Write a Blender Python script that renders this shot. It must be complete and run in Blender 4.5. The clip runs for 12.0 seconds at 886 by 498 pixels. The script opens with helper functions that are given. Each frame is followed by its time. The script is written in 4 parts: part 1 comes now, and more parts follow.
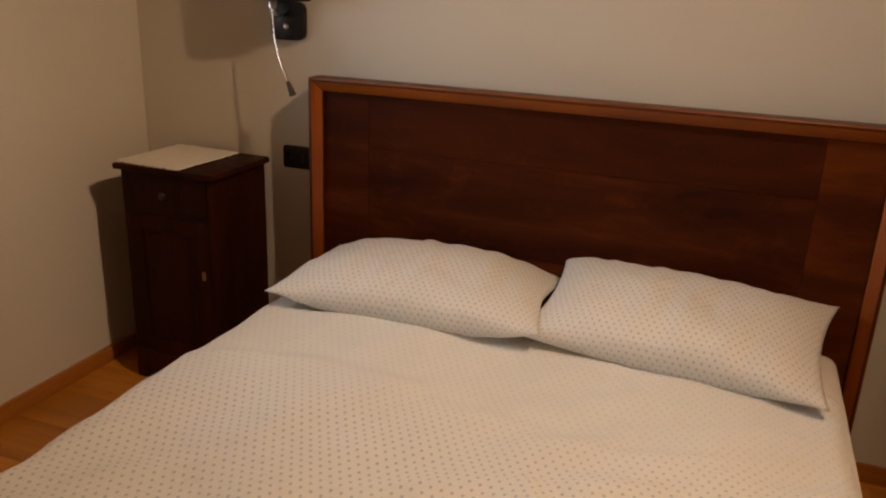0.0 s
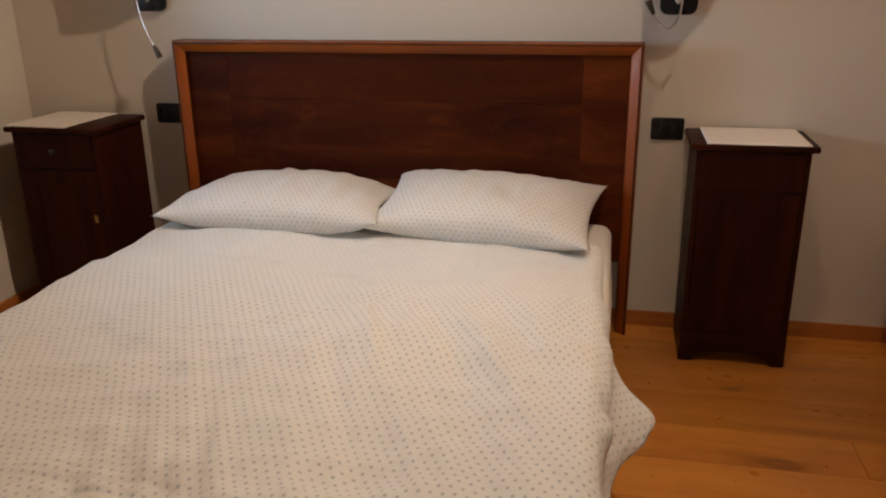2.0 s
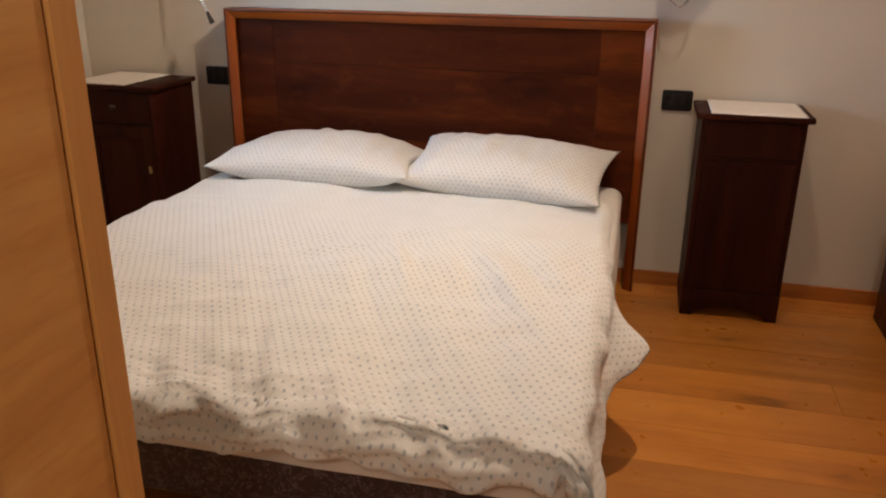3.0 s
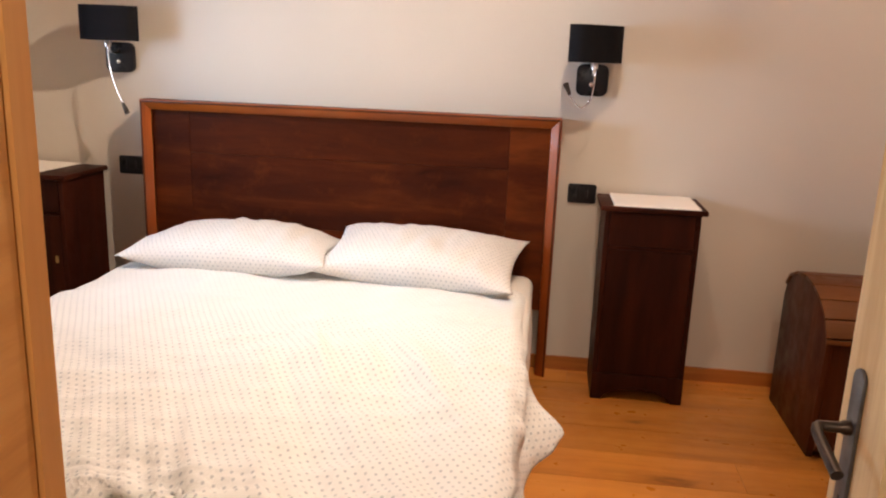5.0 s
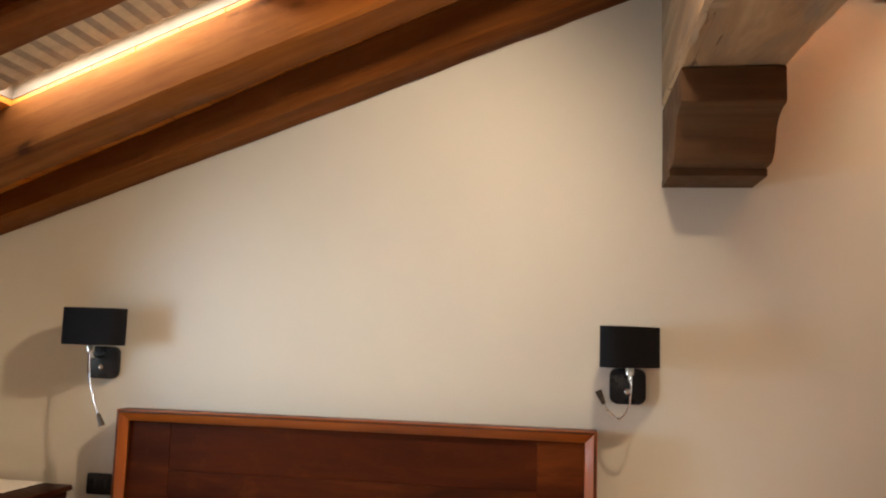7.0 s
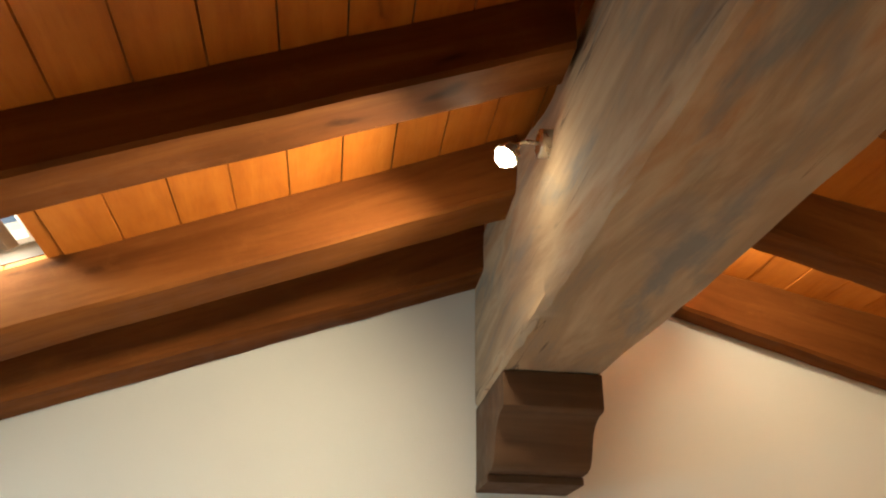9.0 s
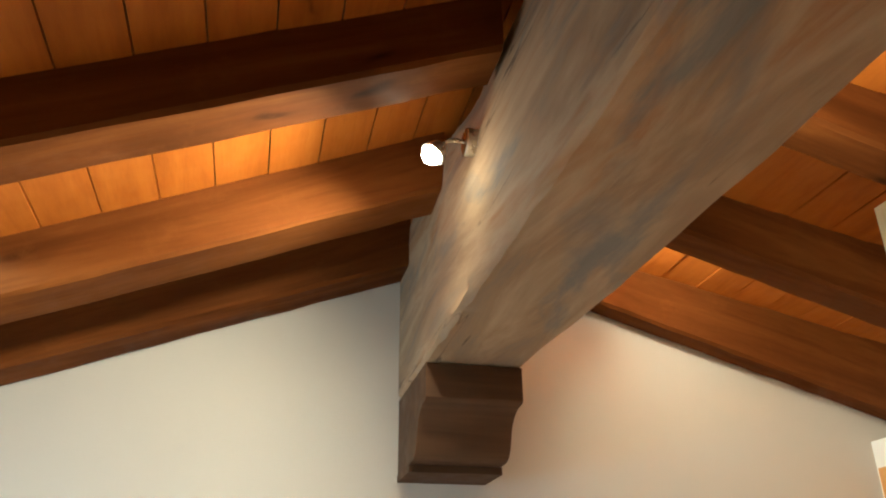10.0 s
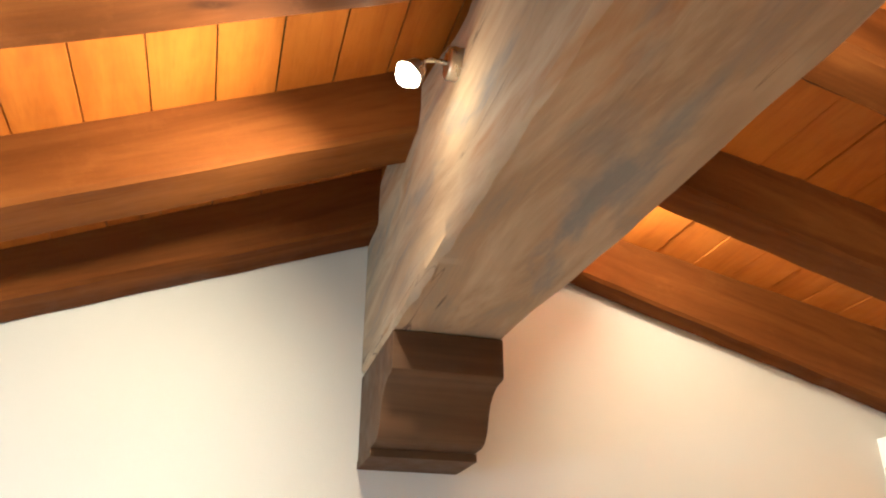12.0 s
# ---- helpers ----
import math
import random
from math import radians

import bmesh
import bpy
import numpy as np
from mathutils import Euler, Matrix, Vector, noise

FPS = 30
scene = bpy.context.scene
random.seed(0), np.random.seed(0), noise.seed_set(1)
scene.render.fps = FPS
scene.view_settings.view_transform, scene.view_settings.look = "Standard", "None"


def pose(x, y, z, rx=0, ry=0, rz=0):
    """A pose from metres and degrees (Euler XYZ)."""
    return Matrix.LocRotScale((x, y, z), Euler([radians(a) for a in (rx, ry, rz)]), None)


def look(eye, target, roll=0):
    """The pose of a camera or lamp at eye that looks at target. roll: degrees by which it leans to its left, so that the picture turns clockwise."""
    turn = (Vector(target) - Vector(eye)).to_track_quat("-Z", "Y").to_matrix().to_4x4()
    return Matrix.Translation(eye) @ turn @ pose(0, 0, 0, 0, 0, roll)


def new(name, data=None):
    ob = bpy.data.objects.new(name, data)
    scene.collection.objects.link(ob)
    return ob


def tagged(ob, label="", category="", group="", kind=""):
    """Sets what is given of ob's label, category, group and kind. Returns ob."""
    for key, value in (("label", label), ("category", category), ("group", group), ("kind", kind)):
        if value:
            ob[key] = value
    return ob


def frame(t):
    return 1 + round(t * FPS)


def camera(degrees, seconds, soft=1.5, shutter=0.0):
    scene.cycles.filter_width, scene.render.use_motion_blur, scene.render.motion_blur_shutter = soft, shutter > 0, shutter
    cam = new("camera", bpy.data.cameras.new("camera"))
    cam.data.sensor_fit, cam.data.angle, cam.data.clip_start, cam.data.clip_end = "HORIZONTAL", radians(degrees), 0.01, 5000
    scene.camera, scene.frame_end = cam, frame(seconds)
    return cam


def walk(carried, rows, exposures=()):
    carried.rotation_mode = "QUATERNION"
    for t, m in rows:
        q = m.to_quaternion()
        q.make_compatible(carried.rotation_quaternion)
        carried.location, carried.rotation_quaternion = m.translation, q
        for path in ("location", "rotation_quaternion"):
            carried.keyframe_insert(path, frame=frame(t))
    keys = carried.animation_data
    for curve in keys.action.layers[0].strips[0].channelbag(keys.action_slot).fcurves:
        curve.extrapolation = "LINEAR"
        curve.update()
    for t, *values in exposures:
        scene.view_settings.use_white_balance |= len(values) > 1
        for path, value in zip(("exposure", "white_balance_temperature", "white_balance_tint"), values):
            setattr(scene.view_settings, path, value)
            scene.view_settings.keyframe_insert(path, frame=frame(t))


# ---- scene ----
cam = camera(57.5, 12.0, soft=2.1)
PATH = [
    (0, (0.466, -2.573, 1.493), (-0.173, -0.791, 0.847), 2.3),
    (0.5, (0.649, -2.596, 1.482), (0.016, -0.815, 0.827), -0.0),
    (1, (0.726, -2.738, 1.479), (0.082, -0.952, 0.85), -1.3),
    (1.5, (0.755, -2.972, 1.454), (0.333, -1.112, 0.854), -1.0),
    (2, (0.821, -3.164, 1.408), (0.431, -1.316, 0.749), -0.7),
    (2.2, (0.864, -3.237, 1.392), (0.422, -1.443, 0.769), 0.5),
    (2.5, (0.902, -3.342, 1.382), (0.452, -1.517, 0.698), 0.5),
    (2.7, (0.895, -3.401, 1.383), (0.436, -1.582, 0.69), 0.5),
    (4.3, (0.818, -3.557, 1.396), (0.602, -1.66, 0.799), 1.9),
    (4.5, (0.844, -3.56, 1.387), (0.61, -1.647, 0.854), 1.8),
    (5, (0.866, -3.525, 1.399), (0.629, -1.597, 0.922), 2.2),
    (5.5, (0.866, -3.429, 1.43), (0.606, -1.48, 1.062), 1.7),
    (6, (0.897, -3.326, 1.428), (0.568, -1.371, 1.165), 2.0),
    (6.5, (0.837, -3.23, 1.475), (0.51, -1.27, 1.243), 1.7),
    (6.7, (0.825, -3.192, 1.458), (0.498, -1.219, 1.403), 1.6),
    (8.3, (0.661, -2.784, 1.541), (0.734, -0.898, 2.2), 1.7),
    (8.5, (0.661, -2.81, 1.554), (0.811, -0.964, 2.31), 1.4),
    (9, (0.654, -2.924, 1.573), (0.883, -1.14, 2.448), 0.9),
    (9.5, (0.644, -2.984, 1.556), (0.96, -1.203, 2.41), 0.3),
    (10, (0.652, -2.965, 1.568), (1.06, -1.203, 2.422), -0.5),
    (10.5, (0.663, -2.896, 1.573), (1.129, -1.147, 2.423), -1.4),
    (11, (0.708, -2.766, 1.591), (1.184, -1.02, 2.442), -1.0),
    (11.5, (0.732, -2.692, 1.595), (1.181, -0.958, 2.484), -0.2),
    (12, (0.735, -2.605, 1.583), (1.207, -0.862, 2.442), 0.4),
]
EXPOSURES = [(0, -1.28, 9400, 21), (0.6, -1.44, 7900, 19), (1.2, -1.24, 7600, 17), (2.5, -0.80, 6900, 14), (4.4, -0.02, 6800, 17), (5.0, 0.07, 6850, 18), (6.5, -0.14, 7300, 13),
             (8.4, -0.48, 6900, -4), (9.0, -0.06, 6600, -5), (9.5, 0.14, 6200, -5), (10.0, 0.0, 6100, -6), (11.0, -0.04, 6000, -6), (11.5, 0.56, 6000, -5), (12.0, 0.60, 6000, -2)]
walk(cam, [(t, look(eye, target, roll)) for t, eye, target, roll in PATH], EXPOSURES)

# ---------------------------------------------------------------- world and lights
world = bpy.data.worlds.new("world")
scene.world = world
world.use_nodes = True
wn = world.node_tree.nodes
sky = wn.new("ShaderNodeTexSky")
sky.sky_type = "NISHITA"
sky.sun_disc = False
sky.sun_elevation = radians(24)
sky.sun_rotation = radians(200)
world.node_tree.links.new(sky.outputs[0], wn["Background"].inputs[0])
wn["Background"].inputs[1].default_value = 0.15


def lamp(name, kind, m, power, color, size=0.05, **more):
    data = bpy.data.lights.new(name, kind)
    data.energy, data.color = power, color
    if kind == "AREA":
        data.shape, data.size, data.size_y = "RECTANGLE", size, more["size_y"]
    else:
        data.shadow_soft_size = size
    ob = new(name, data)
    ob.matrix_world = m
    return ob


WARM = (1.0, 0.81, 0.62)
# side of the ridge beam, place along it, height, tilt of the head; aim, power and cone of the reflector's beam and of its halo; power of the stray light
SPOTS = [(-1, -1.156, 2.775, 38, ((-1.80, -0.60, -2.17), 180, 118), ((-0.72, 0.26, -0.66), 96, 160), 1.2),
         (1, -0.50, 2.938, 85, ((0.62, -0.30, -0.74), 58, 150), ((0.90, -0.02, 0.14), 46, 150), 1.6),
         # added lamp, unseen behind the beam: brightens the east boarding, floor and wall
         (1, -1.75, 2.775, 38, ((0.45, 0.30, -0.80), 50, 125), ((0.90, 0.10, 0.05), 24, 150), 0.8)]
for side, sy, sz, tilt, *beams, stray in SPOTS:
    tilt = radians(tilt)
    eye = Vector((1.3525 + side * (0.2775 + 0.100 * math.sin(tilt)), sy, sz - 0.012 - 0.112 * math.cos(tilt)))
    for aim, power, cone in beams:
        ob = lamp("bulb_light", "SPOT", look(eye, eye + Vector(aim)), power, WARM, 0.030)
        ob.data.spot_size, ob.data.spot_blend = radians(cone), 1.0
    lamp("bulb_stray_light", "POINT", pose(*eye), stray, WARM, 0.030)
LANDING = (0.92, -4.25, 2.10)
SKYX, SKYZ = -0.585 - 0.058 * 0.38, 2.338 + 0.058 * 0.925      # between the roof window's pane and its blind
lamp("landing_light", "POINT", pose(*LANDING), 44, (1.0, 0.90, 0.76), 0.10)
ob = lamp("window_daylight", "AREA", look((-1.74, -1.05, 1.36), (1.3, -0.45, 1.36)), 14, (0.48, 0.72, 1.0), 0.50, size_y=0.46)
ob.data.spread = radians(92)
lamp("roof_window_daylight", "AREA", pose(SKYX, -1.025, SKYZ, 0, -22.3, 0), 60, (0.80, 0.88, 1.0), 0.82, size_y=0.44)

# ---------------------------------------------------------------- materials


class Nodes:
    """Short hand for one node material."""

    def __init__(self, name, rough=0.6, metal=0.0, sheen=0.0):
        self.m = bpy.data.materials.new(name)
        self.m.use_nodes = True
        self.t = self.m.node_tree
        self.b = self.t.nodes["Principled BSDF"]
        self.b.inputs["Roughness"].default_value = rough
        self.b.inputs["Metallic"].default_value = metal
        self.b.inputs["Sheen Weight"].default_value = sheen

    def put(self, value, socket):
        if hasattr(value, "is_output"):
            self.t.links.new(value, socket)
        elif value is not None:
            socket.default_value = value

    def node(self, kind, ins=(), **props):
        n = self.t.nodes.new(kind)
        for key, value in props.items():
            setattr(n, key, value)
        for key, value in dict(ins).items():
            self.put(value, n.inputs[key])
        return n

    def coord(self, which="Object", scale=(1, 1, 1), offset=None):
        c = self.node("ShaderNodeTexCoord").outputs[which]
        if offset is not None:
            c = self.node("ShaderNodeVectorMath", {0: c, 1: offset}, operation="ADD").outputs[0]
        return self.node("ShaderNodeMapping", {"Vector": c, "Scale": scale}).outputs[0]

    def noise(self, vec, scale, detail=4, rough=0.55, warp=0.0):
        return self.node("ShaderNodeTexNoise", {"Vector": vec, "Scale": scale, "Detail": detail, "Roughness": rough, "Distortion": warp}).outputs["Fac"]

    def math(self, op, a, b=None, clamp=False):
        n = self.node("ShaderNodeMath", operation=op, use_clamp=clamp)
        self.put(a, n.inputs[0])
        self.put(b, n.inputs[1])
        return n.outputs[0]

    def ramp(self, fac, *stops):
        n = self.node("ShaderNodeValToRGB", {"Fac": fac})
        e = n.color_ramp.elements
        while len(e) < len(stops):
            e.new(0.5)
        for el, (p, c) in zip(e, stops):
            el.position = p
            el.color = (*c, 1) if len(c) == 3 else c
        return n.outputs[0]

    def step(self, fac, lo, hi, a=0.0, b=1.0):
        return self.node("ShaderNodeMapRange", {0: fac, 1: lo, 2: hi, 3: a, 4: b}, clamp=True).outputs[0]

    def mix(self, fac, a, b, blend="MIX"):
        n = self.node("ShaderNodeMix", data_type="RGBA", blend_type=blend, clamp_factor=True)
        self.put(fac, n.inputs[0])
        for v, s in ((a, n.inputs[6]), (b, n.inputs[7])):
            self.put((*v, 1) if isinstance(v, tuple) and len(v) == 3 else v, s)
        return n.outputs[2]

    def color(self, c):
        self.put((*c, 1) if isinstance(c, tuple) and len(c) == 3 else c, self.b.inputs["Base Color"])
        return self

    def rough(self, r):
        self.put(r, self.b.inputs["Roughness"])
        return self

    def bump(self, height, strength, distance=0.01):
        n = self.node("ShaderNodeBump", {"Height": height, "Strength": strength, "Distance": distance})
        self.t.links.new(n.outputs[0], self.b.inputs["Normal"])
        return self


def wood(name, dark, mid, light, along, rough=0.5, grain=22, knots=0.0, wear=0.0, relief=0.25, blotch=1.3, stretch=14, knot_size=3.0, coat=0.0, vary=0.12, gray=None, shine=0.5, warp=0.6, tilt=0.0):
    """Planed wood with its grain along one axis (0, 1, 2), darker fibres, knots and blotches."""
    k = Nodes(name, rough)
    rnd = k.node("ShaderNodeObjectInfo").outputs["Random"]
    shift = k.node("ShaderNodeCombineXYZ", {0: k.math("MULTIPLY", rnd, 7.3), 1: k.math("MULTIPLY", rnd, 11.7), 2: k.math("MULTIPLY", rnd, 5.1)}).outputs[0]
    sc = [1.0, 1.0, 1.0]
    sc[along] = 1.0 / stretch
    turned = k.node("ShaderNodeMapping", {"Vector": k.coord("Object", (1, 1, 1), shift), "Rotation": (0, radians(tilt), 0)}).outputs[0]

    def along_grain(scale):
        return k.node("ShaderNodeMapping", {"Vector": turned, "Scale": scale}).outputs[0]
    v = along_grain(tuple(sc))
    plain = turned
    wob = k.noise(v, 3.0, 3, 0.5)
    fib = k.noise(v, grain, 5, 0.6, warp)
    fine = k.noise(v, grain * 6, 3, 0.6)
    blot = k.noise(plain, blotch, 3, 0.5)
    f = k.math("ADD", k.math("MULTIPLY", fib, 0.62), k.math("MULTIPLY", wob, 0.38))
    c = k.ramp(f, (0.30, dark), (0.50, mid), (0.72, light))
    c = k.mix(k.step(blot, 0.35, 0.70, 0.0, 0.55), c, k.mix(0.5, c, dark))
    c = k.mix(k.step(fine, 0.50, 0.75, 0, 0.30), c, dark)
    if vary:
        c = k.mix(1.0, c, k.node("ShaderNodeCombineColor", {i: k.step(rnd, 0, 1, 1 - vary, 1 + vary) for i in range(3)}).outputs[0], "MULTIPLY")
    if gray:
        g = k.noise(v, 2.2, 4, 0.6, 1.0)
        c = k.mix(k.step(g, 0.42, 0.62, 0, 0.75), c, gray)
    h = k.math("ADD", k.math("MULTIPLY", fib, 0.6), k.math("MULTIPLY", fine, 0.4))
    if knots:
        sk = [knot_size] * 3
        sk[along] = knot_size * 0.42
        vk = along_grain(tuple(sk))
        d = k.node("ShaderNodeTexVoronoi", {"Vector": k.node("ShaderNodeVectorMath", {0: vk, 1: k.node("ShaderNodeTexNoise", {"Vector": vk, "Scale": 3.0}).outputs["Color"]}, operation="ADD").outputs[0], "Scale": 1.0, "Randomness": 1.0}).outputs["Distance"]
        c = k.mix(k.step(d, 0.10 * knots, 0.035 * knots, 0, 0.9), c, tuple(x * 0.30 for x in dark))
        c = k.mix(k.step(d, 0.24 * knots, 0.10 * knots, 0, 0.45), c, dark)
    if wear:
        w = k.noise(plain, 9.0, 6, 0.7)
        c = k.mix(k.step(w, 0.56, 0.72, 0, wear), c, light)
    k.color(c)
    k.rough(k.step(k.noise(plain, 14, 4, 0.6), 0.3, 0.7, rough - 0.10, rough + 0.12))
    k.bump(h, relief, 0.004)
    k.b.inputs["Specular IOR Level"].default_value = shine
    if coat:
        k.b.inputs["Coat Weight"].default_value = coat
        k.b.inputs["Coat Roughness"].default_value = 0.25
    return k.m


def plaster(name, base, blotch=0.05):
    k = Nodes(name, 0.85)
    p = k.coord()
    a, b, c = k.noise(p, 1.1, 4, 0.5), k.noise(p, 9, 5, 0.6), k.noise(p, 160, 3, 0.6)
    k.color(k.mix(k.step(a, 0.3, 0.7), tuple(x * (1 - blotch) for x in base), tuple(min(1, x * (1 + blotch * 0.6)) for x in base)))
    k.bump(k.math("ADD", k.math("MULTIPLY", b, 0.7), k.math("MULTIPLY", c, 0.25)), 0.22, 0.006)
    return k.m


def plain(name, color, rough, metal=0.0, grain=0.0, scale=60):
    k = Nodes(name, rough, metal)
    p = k.coord()
    n = k.noise(p, scale, 3, 0.6)
    k.color(k.mix(k.step(n, 0.3, 0.7), tuple(x * (1 - grain) for x in color), tuple(min(1, x * (1 + grain)) for x in color)))
    k.rough(k.step(k.noise(p, 18, 3), 0.3, 0.7, max(0.03, rough - 0.06), rough + 0.06))
    return k.m


def bedding(name, motif=0.64, cloth=(0.755, 0.765, 0.745), cell=(0.0225, 0.0200), faded=False):
    """Cream cotton with rows of small grey-blue drops, set off by half a step from row to row."""
    k = Nodes(name, 0.9, sheen=0.15)
    uv = k.node("ShaderNodeSeparateXYZ", {0: k.coord("UV")})
    row = k.math("DIVIDE", uv.outputs[1], cell[1])
    idx = k.math("FLOOR", row)
    off = k.math("MULTIPLY", k.math("MODULO", k.math("ABSOLUTE", idx), 2.0), 0.5)
    fx = k.math("SUBTRACT", k.math("FRACT", k.math("ADD", k.math("DIVIDE", uv.outputs[0], cell[0]), off)), 0.5)
    fy = k.math("SUBTRACT", k.math("FRACT", row), 0.5)
    # a drop: round below, narrow above
    wide = k.math("ADD", k.math("MULTIPLY", fy, 0.55), 0.42)
    rx = k.math("DIVIDE", fx, k.math("MULTIPLY", wide, 0.39))
    ry = k.math("DIVIDE", fy, 0.225)
    d = k.math("ADD", k.math("MULTIPLY", rx, rx), k.math("MULTIPLY", ry, ry))
    inside = k.step(d, 1.15, 0.7, 0, motif)
    if faded:
        # the print is paler over the turned-back end
        inside = k.math("MULTIPLY", inside, k.step(k.math("ADD", uv.outputs[1], k.math("MULTIPLY", k.noise(k.coord("UV"), 3.0), 0.12)), -0.34, -0.62, 0.38, 1.0))
    p = k.coord()
    fade = k.step(k.noise(p, 24, 3), 0.3, 0.7, 0.75, 1.0)
    tone = k.mix(k.step(k.noise(p, 3.0, 3), 0.35, 0.65), cloth, tuple(x * 0.965 for x in cloth))
    k.color(k.mix(k.math("MULTIPLY", inside, fade), tone, (0.25, 0.31, 0.36)))
    weave = k.noise(k.coord("UV", (1, 1, 1)), 900, 2)
    crease = k.noise(p, 13, 4, 0.6, 0.8)
    lean = k.node("ShaderNodeMapping", {"Vector": k.node("ShaderNodeMapping", {"Vector": p, "Rotation": (0, 0, radians(24))}).outputs[0], "Scale": (9.0, 1.6, 4.0)}).outputs[0]
    fold = k.math("ABSOLUTE", k.math("SUBTRACT", k.noise(lean, 1.0, 4, 0.55, 0.8), 0.5))
    lines = k.math("MULTIPLY", k.step(fold, 0.0, 0.12, 1.0, 0.0), 0.38)
    k.bump(k.math("ADD", k.math("ADD", k.math("MULTIPLY", weave, 0.10), k.math("MULTIPLY", crease, 0.9)), lines), 0.55, 0.014)
    return k.m


M = {}
M["wall"] = plaster("cream_plaster", (0.63, 0.59, 0.52))
M["wall_white"] = plaster("white_plaster", (0.74, 0.72, 0.67))
M["floor"] = wood("honey_floorboard", (0.31, 0.105, 0.017), (0.53, 0.200, 0.034), (0.64, 0.275, 0.056), 0, rough=0.36, grain=10, knots=1.45, stretch=12, knot_size=2.9, relief=0.10, vary=0.20, wear=0.15)
M["base"] = wood("skirting_wood", (0.30, 0.095, 0.018), (0.44, 0.155, 0.032), (0.54, 0.22, 0.055), 0, rough=0.4, relief=0.1)
M["base_y"] = wood("skirting_wood_side", (0.30, 0.095, 0.018), (0.44, 0.155, 0.032), (0.54, 0.22, 0.055), 1, rough=0.4, relief=0.1)
M["boards"] = wood("roof_boarding", (0.29, 0.075, 0.008), (0.46, 0.138, 0.017), (0.56, 0.196, 0.030), 1, rough=0.55, grain=14, knots=0.8, knot_size=3.4, relief=0.2, stretch=9, shine=0.25)
for key, tilt in (("rafter_west", 21.0), ("rafter_east", -16.5)):
    M[key] = wood(key + "_wood", (0.066, 0.019, 0.0042), (0.150, 0.047, 0.0105), (0.255, 0.094, 0.022), 0, rough=0.66, grain=9, knots=1.0, knot_size=2.2, relief=0.5, wear=0.2, shine=0.06, stretch=10, tilt=tilt, blotch=2.0)


def hewn(name):
    """Old hewn timber along y: tan, orange-brown and blue-grey patches, long streaks, drying cracks."""
    k = Nodes(name, 0.78)
    p = k.coord()

    def drawn(scale, turn=4):
        return k.node("ShaderNodeMapping", {"Vector": p, "Rotation": (0, 0, radians(turn)), "Scale": scale}).outputs[0]
    patch = k.noise(drawn((3.2, 0.75, 3.2)), 1.0, 5, 0.6, 1.4)
    streak = k.noise(drawn((10, 0.9, 10), 3), 1.0, 5, 0.62, 0.7)
    fine = k.noise(drawn((90, 5, 90), 3), 1.0, 3, 0.6)
    stain = k.noise(drawn((4.4, 1.1, 4.4), -7), 1.0, 5, 0.6, 1.0)
    c = k.ramp(patch, (0.30, (0.23, 0.185, 0.135)), (0.43, (0.335, 0.215, 0.120)), (0.53, (0.43, 0.300, 0.180)), (0.63, (0.355, 0.190, 0.088)), (0.74, (0.47, 0.335, 0.205)))
    c = k.mix(k.step(stain, 0.54, 0.66, 0, 0.78), c, (0.165, 0.165, 0.150))
    c = k.mix(k.step(streak, 0.54, 0.72, 0, 0.34), c, (0.58, 0.42, 0.26))
    c = k.mix(k.step(streak, 0.42, 0.28, 0, 0.40), c, (0.17, 0.095, 0.050))
    c = k.mix(k.step(fine, 0.55, 0.75, 0, 0.10), c, (0.13, 0.085, 0.050))
    line = k.math("ABSOLUTE", k.math("SUBTRACT", k.noise(drawn((7.0, 0.45, 7.0), 2), 1.0, 3, 0.5, 0.5), 0.5))
    crack = k.step(line, 0.0, 0.006, 1.0, 0.0)
    gate = k.step(k.noise(drawn((3, 1.2, 3)), 1.0, 2), 0.52, 0.60)
    c = k.mix(k.math("MULTIPLY", k.math("MULTIPLY", crack, gate), 0.75), c, (0.05, 0.03, 0.02))
    k.color(c)
    k.b.inputs["Specular IOR Level"].default_value = 0.18
    k.bump(k.math("ADD", k.math("MULTIPLY", streak, 0.7), k.math("ADD", k.math("MULTIPLY", patch, 1.2), k.math("MULTIPLY", fine, 0.08))), 0.40, 0.012)
    return k.m


M["ridge"] = hewn("weathered_beam")
M["corbel"] = wood("corbel_wood", (0.055, 0.026, 0.012), (0.105, 0.051, 0.023), (0.165, 0.088, 0.042), 0, rough=0.65, grain=12, relief=0.4, shine=0.2)
M["walnut"] = wood("dark_walnut", (0.019, 0.0034, 0.0010), (0.066, 0.0122, 0.0024), (0.185, 0.042, 0.0075), 0, rough=0.58, grain=7, knots=1.0, knot_size=2.4, relief=0.12, blotch=4.0, stretch=7, shine=0.09, wear=0.22, vary=0.07)
M["rim_dark"] = wood("rubbed_rim_wood", (0.026, 0.0055, 0.0018), (0.070, 0.0155, 0.0038), (0.19, 0.046, 0.0095), 0, rough=0.42, grain=8, relief=0.15, shine=0.3, blotch=5.0, wear=0.4)
# rim and rim_z: worn wood, brightened further for light on the chamfer
M["rim"] = wood("worn_lit_rim_wood", (0.10, 0.019, 0.0035), (0.28, 0.062, 0.0085), (0.54, 0.145, 0.020), 0, rough=0.38, grain=10, relief=0.15, shine=0.35, blotch=4.0)
M["rim_dark_z"] = wood("rubbed_rim_wood_upright", (0.026, 0.0055, 0.0018), (0.070, 0.0155, 0.0038), (0.19, 0.046, 0.0095), 2, rough=0.42, grain=8, relief=0.15, shine=0.3, blotch=5.0, wear=0.4)
